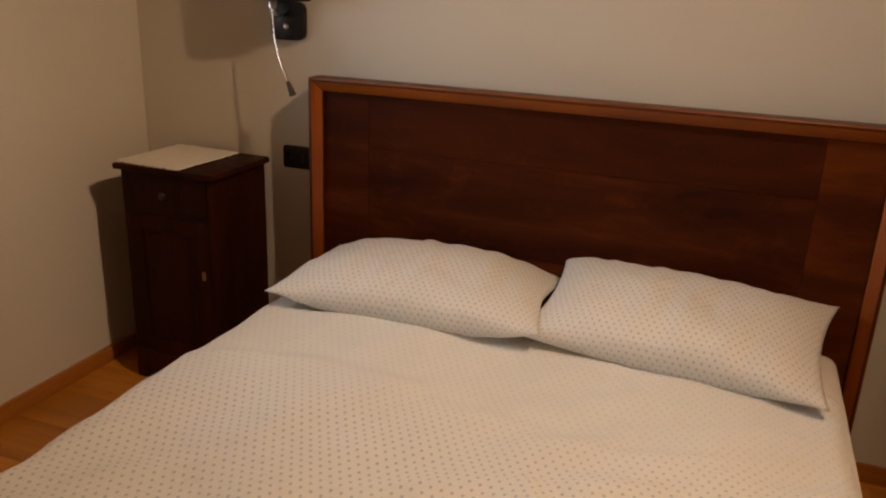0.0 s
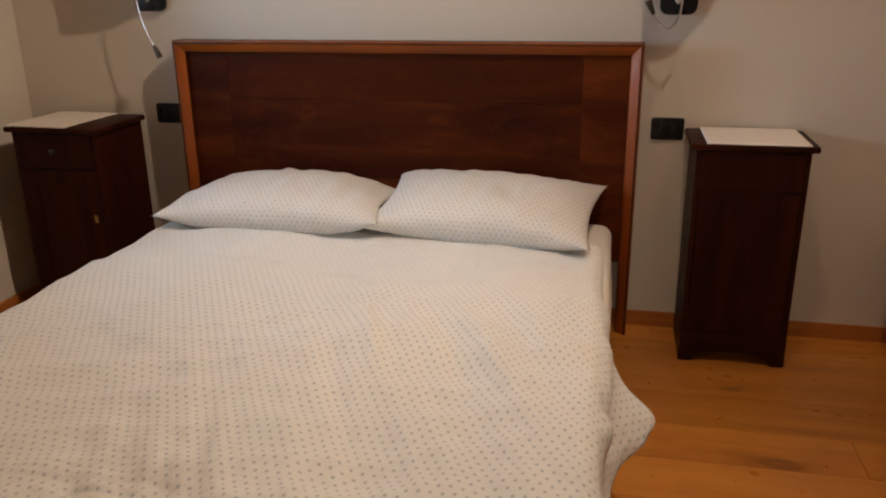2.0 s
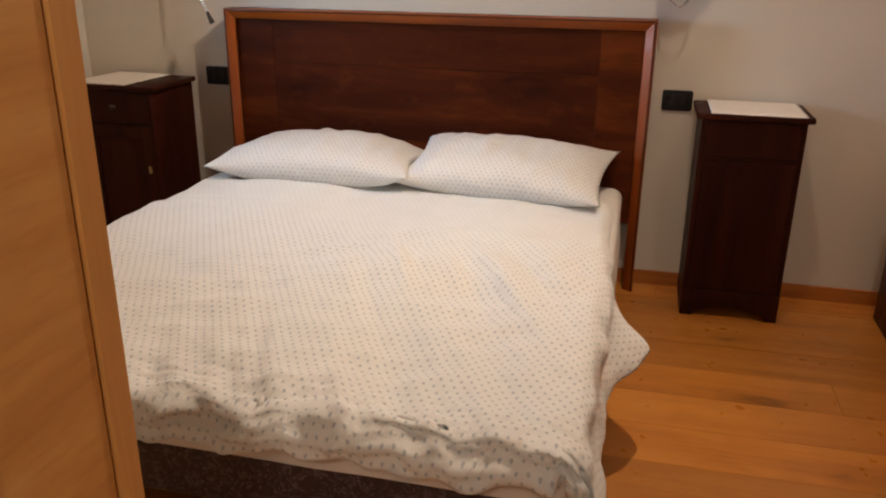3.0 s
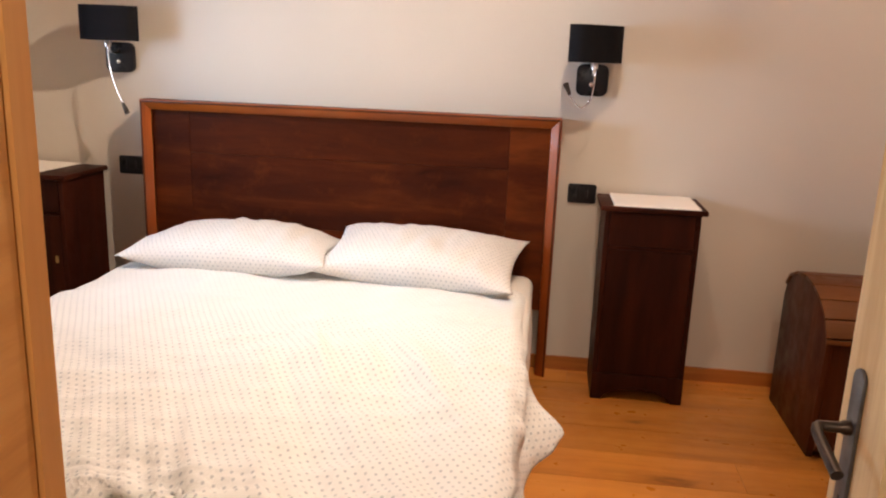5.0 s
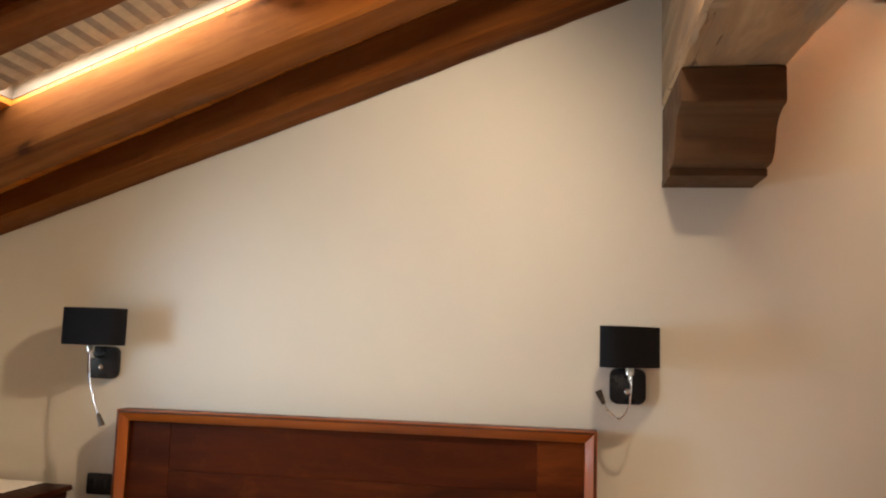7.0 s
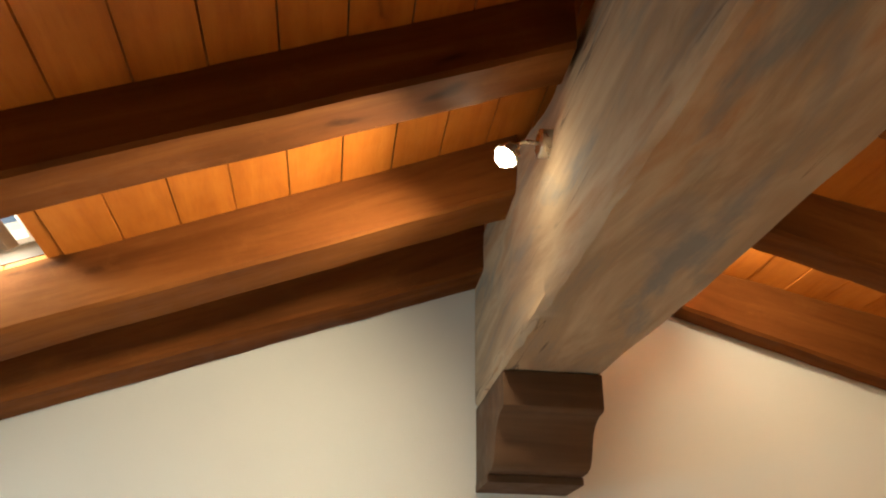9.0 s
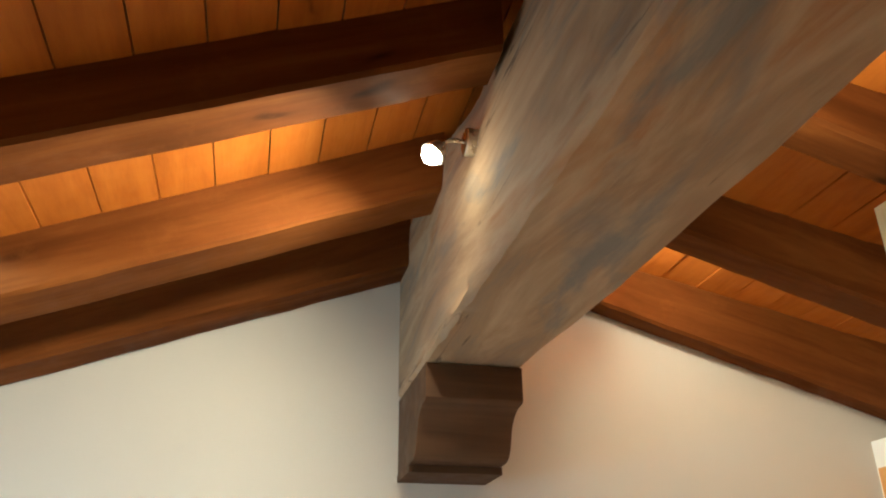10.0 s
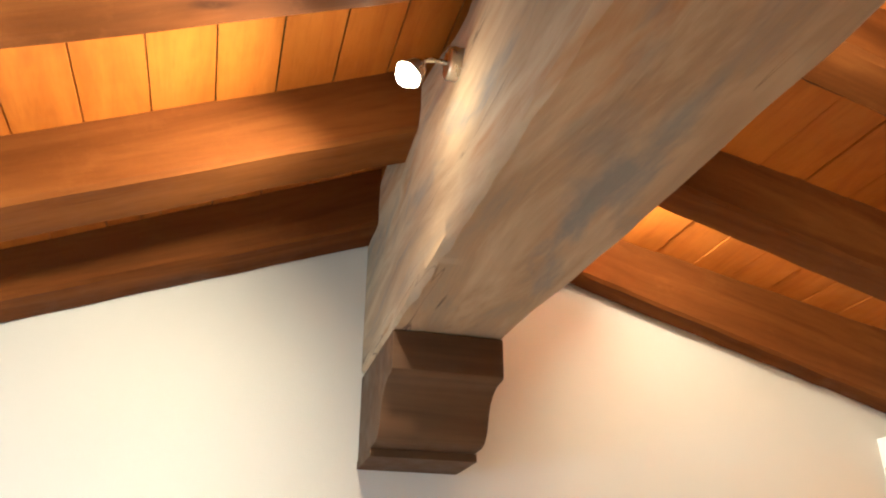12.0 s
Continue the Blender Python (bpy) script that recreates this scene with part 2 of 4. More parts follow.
M["rim_z"] = wood("worn_lit_rim_wood_upright", (0.10, 0.019, 0.0035), (0.28, 0.062, 0.0085), (0.54, 0.145, 0.020), 2, rough=0.38, grain=10, relief=0.15, shine=0.35, blotch=4.0)
M["mahogany"] = wood("dark_mahogany", (0.014, 0.0030, 0.0016), (0.032, 0.0066, 0.0030), (0.062, 0.0135, 0.0055), 2, rough=0.45, grain=14, relief=0.10, stretch=9, shine=0.10)
M["chest"] = wood("chest_walnut", (0.030, 0.0070, 0.0026), (0.066, 0.0160, 0.0052), (0.12, 0.034, 0.0100), 2, shine=0.15, rough=0.42, grain=12, relief=0.2, knots=0.7)
# the chest's walnut again, lightened for the light falling on the lid
M["chest_lid"] = wood("lit_chest_lid_walnut", (0.075, 0.023, 0.0060), (0.135, 0.044, 0.0110), (0.20, 0.073, 0.020), 0, shine=0.15, rough=0.42, grain=12, relief=0.2, knots=0.7)
M["pine"] = wood("pale_pine", (0.50, 0.30, 0.11), (0.76, 0.60, 0.33), (0.84, 0.70, 0.43), 2, rough=0.5, grain=18, knots=1.0, relief=0.15)
M["lining"] = wood("honey_lining", (0.44, 0.18, 0.045), (0.66, 0.32, 0.092), (0.76, 0.42, 0.150), 1, rough=0.45, grain=16, knots=0.9, knot_size=5.0, relief=0.2, stretch=7)
M["casing"] = wood("honey_casing", (0.46, 0.20, 0.055), (0.64, 0.31, 0.092), (0.72, 0.40, 0.140), 2, rough=0.45, grain=12, relief=0.15)
M["duvet"] = bedding("printed_duvet_cotton", faded=True)
M["pillow"] = bedding("printed_pillow_cotton", motif=0.60, cloth=(0.745, 0.75, 0.735), cell=(0.0205, 0.0185))
M["sheet"] = plain("white_sheet", (0.78, 0.76, 0.72), 0.9, 0, 0.03, 8)
M["lace"] = plain("white_lace", (0.80, 0.77, 0.71), 0.9, 0, 0.10, 220)
M["black_cloth"] = plain("black_shade_cloth", (0.010, 0.010, 0.012), 0.85, 0, 0.3, 400)
M["black"] = plain("black_plastic", (0.012, 0.012, 0.014), 0.30, 0, 0.1)
M["black"].node_tree.nodes["Principled BSDF"].inputs["Specular IOR Level"].default_value = 0.2
M["black_cloth"].node_tree.nodes["Principled BSDF"].inputs["Specular IOR Level"].default_value = 0.08
M["shade_in"] = plain("shade_lining", (0.55, 0.53, 0.50), 0.8, 0, 0.05)
M["chrome"] = plain("chrome", (0.60, 0.60, 0.61), 0.20, 1.0, 0.03)
M["nickel"] = plain("satin_nickel", (0.62, 0.60, 0.55), 0.28, 1.0, 0.05)
M["iron"] = plain("dull_iron", (0.13, 0.135, 0.145), 0.42, 0.8, 0.25, 30)
M["bronze"] = plain("dark_bronze", (0.055, 0.040, 0.030), 0.38, 0.7, 0.3, 40)
M["brass"] = plain("old_brass", (0.36, 0.26, 0.11), 0.35, 1.0, 0.2, 40)
M["blind"] = plain("tan_blind_cloth", (0.30, 0.23, 0.16), 0.9, 0, 0.12, 30)
M["roof"] = plain("roof_deck", (0.12, 0.08, 0.05), 0.9, 0, 0.2, 6)
M["frost"] = plain("frosted_glass", (0.50, 0.56, 0.60), 0.25, 0, 0.08, 12)
M["trim_white"] = plain("white_paint", (0.80, 0.79, 0.76), 0.5, 0, 0.03, 10)

kb = Nodes("bulb_glow", 0.3)
kb.color((0.9, 0.88, 0.8))
kb.b.inputs["Emission Color"].default_value = (1.0, 0.90, 0.72, 1)
kb.b.inputs["Emission Strength"].default_value = 75.0
M["bulb"] = kb.m

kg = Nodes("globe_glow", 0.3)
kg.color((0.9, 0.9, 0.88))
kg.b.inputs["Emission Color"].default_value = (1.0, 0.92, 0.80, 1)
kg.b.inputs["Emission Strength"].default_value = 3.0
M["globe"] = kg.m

kq = Nodes("purple_brocade", 0.32, sheen=0.3)
pq = kq.coord()
va = kq.node("ShaderNodeTexVoronoi", {"Vector": pq, "Scale": 95.0}, feature="DISTANCE_TO_EDGE").outputs["Distance"]
nq = kq.noise(pq, 42, 4, 0.7, 1.6)
leaf = kq.math("MULTIPLY", kq.step(nq, 0.53, 0.60), kq.step(va, 0.05, 0.14))
kq.color(kq.mix(leaf, (0.030, 0.016, 0.020), (0.15, 0.12, 0.13)))
kq.rough(kq.step(leaf, 0, 1, 0.42, 0.25))
kq.bump(kq.math("ADD", leaf, kq.noise(pq, 14, 3)), 0.4, 0.006)
M["brocade"] = kq.m

gl = bpy.data.materials.new("window_glass")
gl.use_nodes = True
gb = gl.node_tree.nodes["Principled BSDF"]
gb.inputs["Transmission Weight"].default_value = 1.0
gb.inputs["Roughness"].default_value = 0.02
gb.inputs["IOR"].default_value = 1.45
M["glass"] = gl

# ---------------------------------------------------------------- mesh helpers


def box(bm, x0, x1, y0, y1, z0, z1):
    vs = [bm.verts.new((x, y, z)) for z in (z0, z1) for y in (y0, y1) for x in (x0, x1)]
    for f in ((0, 2, 3, 1), (4, 5, 7, 6), (0, 1, 5, 4), (2, 6, 7, 3), (0, 4, 6, 2), (1, 3, 7, 5)):
        bm.faces.new([vs[i] for i in f])
    return vs


def boxes(*rows):
    bm = bmesh.new()
    for r in rows:
        box(bm, *r)
    return bm


def prism(bm, outline, axis, a, b):
    """An outline in the plane across an axis, drawn out from a to b along it."""
    def at(p, d):
        q = list(p)
        q.insert(axis, d)
        return bm.verts.new(q)
    lo, hi = [at(p, a) for p in outline], [at(p, b) for p in outline]
    n = len(outline)
    for i in range(n):
        bm.faces.new((lo[i], lo[(i + 1) % n], hi[(i + 1) % n], hi[i]))
    bm.faces.new(lo[::-1])
    bm.faces.new(hi)
    bmesh.ops.recalc_face_normals(bm, faces=bm.faces[:])


def lathe(bm, profile, n=24, axis="Z", at=(0, 0, 0), ex=1.0, ey=1.0):
    """A turned body from rows of radius and height."""
    rings = []
    for r, h in profile:
        ring = []
        for i in range(n):
            a = 2 * math.pi * i / n
            p = (r * math.cos(a) * ex, r * math.sin(a) * ey, h)
            if axis == "X":
                p = (p[2], p[0], p[1])
            if axis == "Y":
                p = (p[0], p[2], p[1])
            ring.append(bm.verts.new((p[0] + at[0], p[1] + at[1], p[2] + at[2])))
        rings.append(ring)
    for a, b in zip(rings, rings[1:]):
        for i in range(n):
            bm.faces.new((a[i], a[(i + 1) % n], b[(i + 1) % n], b[i]))
    for ring, h in ((rings[0], 0), (rings[-1], 1)):
        bm.faces.new(ring[::-1] if h == 0 else ring)
    bmesh.ops.recalc_face_normals(bm, faces=bm.faces[:])


def tube(bm, pts, r, n=10, taper=1.0):
    pts = [Vector(p) for p in pts]
    rings = []
    for i, p in enumerate(pts):
        d = (pts[min(i + 1, len(pts) - 1)] - pts[max(i - 1, 0)]).normalized()
        side = d.cross(Vector((0.31, 0.87, 0.4))).normalized()
        up = side.cross(d)
        rr = r * (1 + (taper - 1) * i / (len(pts) - 1))
        rings.append([bm.verts.new(p + rr * (math.cos(2 * math.pi * j / n) * side + math.sin(2 * math.pi * j / n) * up)) for j in range(n)])
    for a, b in zip(rings, rings[1:]):
        for j in range(n):
            bm.faces.new((a[j], a[(j + 1) % n], b[(j + 1) % n], b[j]))
    bm.faces.new(rings[0][::-1])
    bm.faces.new(rings[-1])
    bmesh.ops.recalc_face_normals(bm, faces=bm.faces[:])


def spline(pts, n=8):
    """A smooth run of points through the ones given."""
    pts = [Vector(p) for p in pts]
    out = []
    for i in range(len(pts) - 1):
        p0, p1, p2, p3 = pts[max(i - 1, 0)], pts[i], pts[i + 1], pts[min(i + 2, len(pts) - 1)]
        for j in range(n):
            t = j / n
            out.append(0.5 * ((2 * p1) + (p2 - p0) * t + (2 * p0 - 5 * p1 + 4 * p2 - p3) * t * t + (3 * p1 - p0 - 3 * p2 + p3) * t ** 3))
    return out + [pts[-1]]


def smooth01(t):
    t = max(0.0, min(1.0, t))
    return t * t * (3 - 2 * t)


def rounded(w, h, r, n=5):
    """The outline of a rectangle with round corners, about its middle."""
    out = []
    for cx, cy, a0 in ((w / 2 - r, h / 2 - r, 0), (-w / 2 + r, h / 2 - r, 90), (-w / 2 + r, -h / 2 + r, 180), (w / 2 - r, -h / 2 + r, 270)):
        for i in range(n + 1):
            a = radians(a0 + 90 * i / n)
            out.append((cx + r * math.cos(a), cy + r * math.sin(a)))
    return out


def mesh_of(name, bm, material, bevel=0.0, smooth=False, segments=2):
    if bevel:
        sharp = [e for e in bm.edges if len(e.link_faces) == 2 and e.calc_face_angle(0) > 0.5]
        bmesh.ops.bevel(bm, geom=sharp, offset=bevel, segments=segments, profile=0.6, affect="EDGES", clamp_overlap=True)
    me = bpy.data.meshes.new(name)
    bm.to_mesh(me)
    bm.free()
    me.materials.append(material)
    if smooth:
        for p in me.polygons:
            p.use_smooth = True
        me.set_sharp_from_angle(angle=radians(38))
    return me


def part(name, bm, material, parent=None, label="", bevel=0.0, smooth=False, segments=2):
    ob = new(name, mesh_of(name, bm, material, bevel, smooth or bevel > 0, segments))
    if parent:
        ob.parent = parent
    return tagged(ob, label)


def thing(name, at, label, category, group="", turn=0.0):
    ob = new(name)
    ob.empty_display_size = 0.1
    ob.location = at
    ob.rotation_euler = (0, 0, radians(turn))
    return tagged(ob, label, category, group)


def setting(name, bm, material, label, category, bevel=0.0, smooth=False):
    return tagged(part(name, bm, material, None, "", bevel, smooth), label, category, "", "structure")


# ---------------------------------------------------------------- the shell of the room
X0, X1, Y1 = -1.72, 3.20, -5.0          # side walls, and the far end behind the doorway
RX = 1.325                              # the ridge
DOOR_Y0, DOOR_Y1 = -3.14, -2.90         # the wall with the doorway
DX0, DX1, DH = 0.411, 1.435, 2.07       # the doorway


def deck(x):
    """Height of the underside of the boarding."""
    return 2.578 + 0.41 * x if x < RX else 3.121 - 0.225 * (x - RX)


# the old timbers lie a little unevenly: height at x = 0 and rise for the west slope, height at x = 2 and fall for the east
WEST = [(2.4115, 0.368), (2.386, 0.396), (2.408, 0.402)]
EAST = [(2.760, 0.302), (2.778, 0.297), (2.790, 0.293)]


def low(i, x):
    """Height of the underside of rafter pair i."""
    i = min(i, 2)
    if x < RX:
        return WEST[i][0] + WEST[i][1] * x
    return EAST[i][0] - EAST[i][1] * (x - 2.0)


def under(x):
    return deck(x) - 0.19


def gable(y0, y1, x0=X0 - 0.2, x1=X1 + 0.2, z0=-0.1):
    bm = bmesh.new()
    prism(bm, [(x0, z0), (x1, z0), (x1, deck(x1) + 0.01), (RX, deck(RX) + 0.01), (x0, deck(x0) + 0.01)], 1, y0, y1)
    return bm


setting("wall_north", gable(0.0, 0.2), M["wall"], "cream plastered gable wall behind the bed", "wall")
setting("wall_south", gable(Y1 - 0.2, Y1), M["wall"], "cream plastered wall at the end of the landing", "wall")
# side walls; the west wall has a low window
WY0, WY1, WZ0, WZ1 = -1.35, -0.75, 1.08, 1.64
west = boxes((X0 - 0.2, X0, Y1, WY0, -0.1, under(X0) + 0.15), (X0 - 0.2, X0, WY1, 0.0, -0.1, under(X0) + 0.15),
             (X0 - 0.2, X0, WY0, WY1, -0.1, WZ0), (X0 - 0.2, X0, WY0, WY1, WZ1, under(X0) + 0.15))
setting("wall_west", west, M["wall"], "cream plastered knee wall with a low window", "wall")
EZ = 2.278
# east wall with a wooden window beside the gable
setting("wall_east", boxes((X1, X1 + 0.2, Y1, 0.0, -0.1, EZ)), M["wall_white"], "white plastered side wall", "wall")
setting("wall_eaves", boxes((X1 + 0.2, X1 + 0.3, Y1, 0.0, -0.1, deck(X1 + 0.3))), M["wall"], "plaster closing the eaves over the side wall", "wall")
# wall with the doorway
south = boxes((X0, DX0, DOOR_Y0, DOOR_Y1, 0, 1.80), (DX1, X1, DOOR_Y0, DOOR_Y1, 0, under(X1) - 0.02), (DX0, DX1, DOOR_Y0, DOOR_Y1, DH, 2.355))
setting("wall_doorway", south, M["wall"], "cream plastered wall round the doorway", "wall")
upper = bmesh.new()
prism(upper, [(X0, 1.80), (DX0, 1.80), (DX0, 2.355), (DX1, 2.355), (DX1, under(X1) - 0.02), (X1, under(X1) - 0.02), (X1, deck(X1) - 0.01), (RX, deck(RX) - 0.01)], 1, DOOR_Y0, DOOR_Y1)
setting("wall_over_doorway", upper, M["wall"], "cream plaster above the doorway", "wall")

# roof deck, one sheet a slope, with the roof window's hole in the west slope
KX0, KX1, KY0, KY1 = -1.00, -0.17, -1.28, -0.77
roofing = bmesh.new()


def slab(bm, x0, x1, y0, y1, lo, hi):
    prism(bm, [(x0, deck(x0) + lo), (x1, deck(x1) + lo), (x1, deck(x1) + hi), (x0, deck(x0) + hi)], 1, y0, y1)


for x0, x1, y0, y1 in ((X0 - 0.3, KX0, Y1 - 0.2, 0.2), (KX0, KX1, Y1 - 0.2, KY0), (KX0, KX1, KY1, 0.2), (KX1, RX - 0.0005, Y1 - 0.2, 0.2), (RX + 0.0005, X1 + 0.3, Y1 - 0.2, 0.2)):
    slab(roofing, x0, x1, y0, y1, 0.024, 0.13)
setting("roof", roofing, M["roof"], "dark roof deck over the boarding", "roof")

# boarding: boards run along the ridge, with a fine open joint between them
rng = random.Random(5)
ceil = bmesh.new()
x = X0 - 0.05
while x < X1 + 0.25:
    w = 0.149 if x < RX else 0.155
    xa, xb = x + 0.0022, x + w - 0.0022
    x += w
    if xa < RX < xb:
        xb = RX - 0.001
        x = RX + 0.001
    dz = rng.uniform(-0.0015, 0.0025)
    runs = [(Y1, 0.0)]
    if xb > KX0 and xa < KX1:
        runs = [(Y1, KY0), (KY1, 0.0)]
        if xa < KX0:
            slab(ceil, xa, KX0, KY0, KY1, dz, 0.02)
        if xb > KX1:
            slab(ceil, KX1, xb, KY0, KY1, dz, 0.02)
    for y0, y1 in runs:
        slab(ceil, xa, xb, y0, y1, dz, 0.02)
setting("ceiling", ceil, M["boards"], "honey orange pine boarding between the rafters", "ceiling")


def rafter(k_, y0, y1, x0, x1):
    """One sloping rafter with slightly uneven, eased edges."""
    bm = bmesh.new()
    n, rr = 26, random.Random(int(abs(y0) * 100 + abs(x0) * 10))
    rows = []
    for i in range(n + 1):
        x = x0 + (x1 - x0) * i / n
        j = [rr.uniform(-0.003, 0.003) for _ in range(4)]
        c = 0.012
        z, zt = low(k_, x), deck(x) + 0.004
        prof = [(y0 + j[0], zt), (y0 + j[0], z + c), (y0 + c, z + j[1]), (y1 - c, z + j[1]), (y1 + j[2], z + c), (y1 + j[2], zt)]
        rows.append([bm.verts.new((x, y, zz)) for y, zz in prof])
    for a, b in zip(rows, rows[1:]):
        for k in range(6):
            bm.faces.new((a[k], a[(k + 1) % 6], b[(k + 1) % 6], b[k]))
    bm.faces.new(rows[0])
    bm.faces.new(rows[-1][::-1])
    bmesh.ops.recalc_face_normals(bm, faces=bm.faces[:])
    return bm


for i in range(8):
    ya = -0.190 if i == 0 else -0.11 - i * 0.665
    yb = ya + (0.189 if i == 0 else 0.195 if i == 1 else 0.165)
    for x0, x1 in ((X0, RX - 0.16), (RX + 0.16, X1 + 0.26)):
        # the east slope's first two timbers are slimmer
        fa, fb = (ya, yb) if x0 < 0 else (max(ya, -0.115), yb) if i == 0 else (ya, min(yb, ya + 0.145))
        ob = part("rafter", rafter(i, fa, fb, x0, x1), M["rafter_west" if x0 < 0 else "rafter_east"], smooth=True)
        tagged(ob, "brown stained sloping timber rafter under pine boarding", "rafter", "roof rafters", "structure")

# ridge beam: heavy, hand hewn, uneven faces and arrises
bm = bmesh.new()
n = 300
rows = []


def rugged(y, k, fine_):
    """Tool marks of the axe, long along the beam."""
    return 0.006 * noise.noise(Vector((k * 1.9, y * 2.1, 1.0))) + 0.005 * noise.noise(Vector((k * 4.3, y * 6.5, 4.0))) + fine_ * noise.noise(Vector((k * 9.0, y * 15.0, 8.0)))


for i in range(n + 1):
    y = Y1 * i / n
    c = 0.014 + 0.010 * noise.noise(Vector((2.0, y * 3.1, 0.3))) + 0.008 * noise.noise(Vector((2.0, y * 13.0, 0.3)))
    c = max(0.006, c)
    d = 0.018 + 0.012 * noise.noise(Vector((7.0, y * 4.0, 0.3)))
    lx, rx, zb, zt = 1.160, 1.490 + 0.064 * (1 - math.exp(min(0.0, y + 0.40) / 0.7)), 2.357, 2.99      # the beam grows wider into the room
    free = smooth01(-y / 0.12)
    prof = []
    for h in (zt, zt - 0.07, zt - 0.15, zt - 0.23, zt - 0.31, zt - 0.39, zt - 0.47, zt - 0.55):
        lean = 0.045 * max(0.0, (h - (zt - 0.26)) / 0.26) ** 1.5 * smooth01((-0.75 - y) / 0.35)
        prof.append((lx + lean + free * rugged(y, h * 3, 0.003), h))
    prof.append((lx + free * rugged(y, 21, 0.002), zb + c))
    prof.append((lx + c * 0.8, zb + free * rugged(y, 23, 0.002)))
    for q in range(1, 7):
        prof.append((lx + 0.03 + (rx - lx - 0.07) * q / 7, zb + free * 0.6 * rugged(y, 30 + q * 0.7, 0.0015)))
    prof += [(rx - d, zb + free * 0.5 * rugged(y, 41, 0.002)), (rx + free * 0.6 * rugged(y, 43, 0.002), zb + d), (rx + free * 0.6 * rugged(y, 47, 0.002), zt - 0.16), (rx - 0.02, zt)]
    rows.append([bm.verts.new((px, y, pz)) for px, pz in prof])
for a, b in zip(rows, rows[1:]):
    for k in range(len(a)):
        bm.faces.new((a[k], a[(k + 1) % len(a)], b[(k + 1) % len(a)], b[k]))
bm.faces.new(rows[0])
bm.faces.new(rows[-1][::-1])
bmesh.ops.recalc_face_normals(bm, faces=bm.faces[:])
tagged(part("ridge_beam", bm, M["ridge"], smooth=True), "heavy weathered grey-brown hewn ridge beam", "beam", "", "structure")

# corbel under the beam: fillet, ogee and a thin bottom plate
ogee = [(-0.500, 2.353), (-0.500, 2.240), (-0.486, 2.232), (-0.440, 2.228), (-0.405, 2.214), (-0.378, 2.192), (-0.362, 2.165), (-0.352, 2.138), (-0.340, 2.112), (-0.318, 2.090), (-0.290, 2.080), (-0.238, 2.078)]
bm = bmesh.new()
prism(bm, [(-0.001, 2.353)] + ogee + [(-0.001, 2.078)], 0, 1.162, 1.488)
corbel = part("corbel", bm, M["corbel"], None, "", 0.004)
tagged(corbel, "dark brown carved timber corbel carrying the ridge beam", "corbel", "", "structure")
part("bottom_plate", boxes((1.160, 1.490, -0.226, -0.001, 2.052, 2.0765)), M["corbel"], corbel, "", 0.004)

# skirting boards
setting("baseboard", boxes((X0 + 0.014, X1, -0.014, -0.0005, 0, 0.062)), M["base"], "low honey coloured wooden skirting", "skirting", 0.004)
setting("baseboard_west", boxes((X0 + 0.0005, X0 + 0.014, DOOR_Y1, -0.0005, 0, 0.062)), M["base_y"], "low honey coloured wooden skirting on the knee wall", "skirting", 0.004)

# roof window in the west slope: a drawn tan blind that lets daylight in round its edges
skyl = thing("window_1", ((KX0 + KX1) / 2, (KY0 + KY1) / 2, deck((KX0 + KX1) / 2)), "roof window between rafters with a drawn tan blind", "roof window")
tagged(skyl, kind="structure")
skyl.rotation_euler = (0, -math.atan(0.41), 0)
hw, hl = (KX1 - KX0) / 2 / math.cos(math.atan(0.41)), (KY1 - KY0) / 2
part("window_frame", boxes((-hw, hw, -hl, -hl + 0.03, 0.07, 0.13), (-hw, hw, hl - 0.03, hl, 0.07, 0.13), (-hw, -hw + 0.03, -hl + 0.03, hl - 0.03, 0.07, 0.13), (hw - 0.03, hw, -hl + 0.03, hl - 0.03, 0.07, 0.13)), M["trim_white"], skyl, "", 0.003)
pane = part("pane", boxes((-hw + 0.03, hw - 0.03, -hl + 0.03, hl - 0.03, 0.098, 0.102)), M["glass"], skyl)
pane.visible_shadow = False
bm = bmesh.new()
for i in range(14):
    xa = -hw + 0.01 + (2 * hw - 0.058) * i / 14
    xb = -hw + 0.01 + (2 * hw - 0.058) * (i + 1) / 14
    prism(bm, [(xa, 0.026), ((xa + xb) / 2, 0.020), (xb, 0.026), (xb, 0.028), ((xa + xb) / 2, 0.022), (xa, 0.028)], 1, -hl + 0.01, hl - 0.075)
part("blind", bm, M["blind"], skyl, "tan pleated blind, drawn")

# window in the knee wall
win = tagged(thing("window_2", (X0 - 0.12, (WY0 + WY1) / 2, WZ0), "small white framed window in the knee wall", "window"), kind="structure")
wl, wh = (WY1 - WY0) / 2, WZ1 - WZ0
part("window_frame", boxes((-0.03, 0.03, -wl, wl, 0, 0.05), (-0.03, 0.03, -wl, wl, wh - 0.05, wh), (-0.03, 0.03, -wl, -wl + 0.05, 0.05, wh - 0.05), (-0.03, 0.03, wl - 0.05, wl, 0.05, wh - 0.05)), M["trim_white"], win, "", 0.003)
pane = part("pane", boxes((-0.003, 0.003, -wl + 0.05, wl - 0.05, 0.05, wh - 0.05)), M["glass"], win)
pane.visible_shadow = False

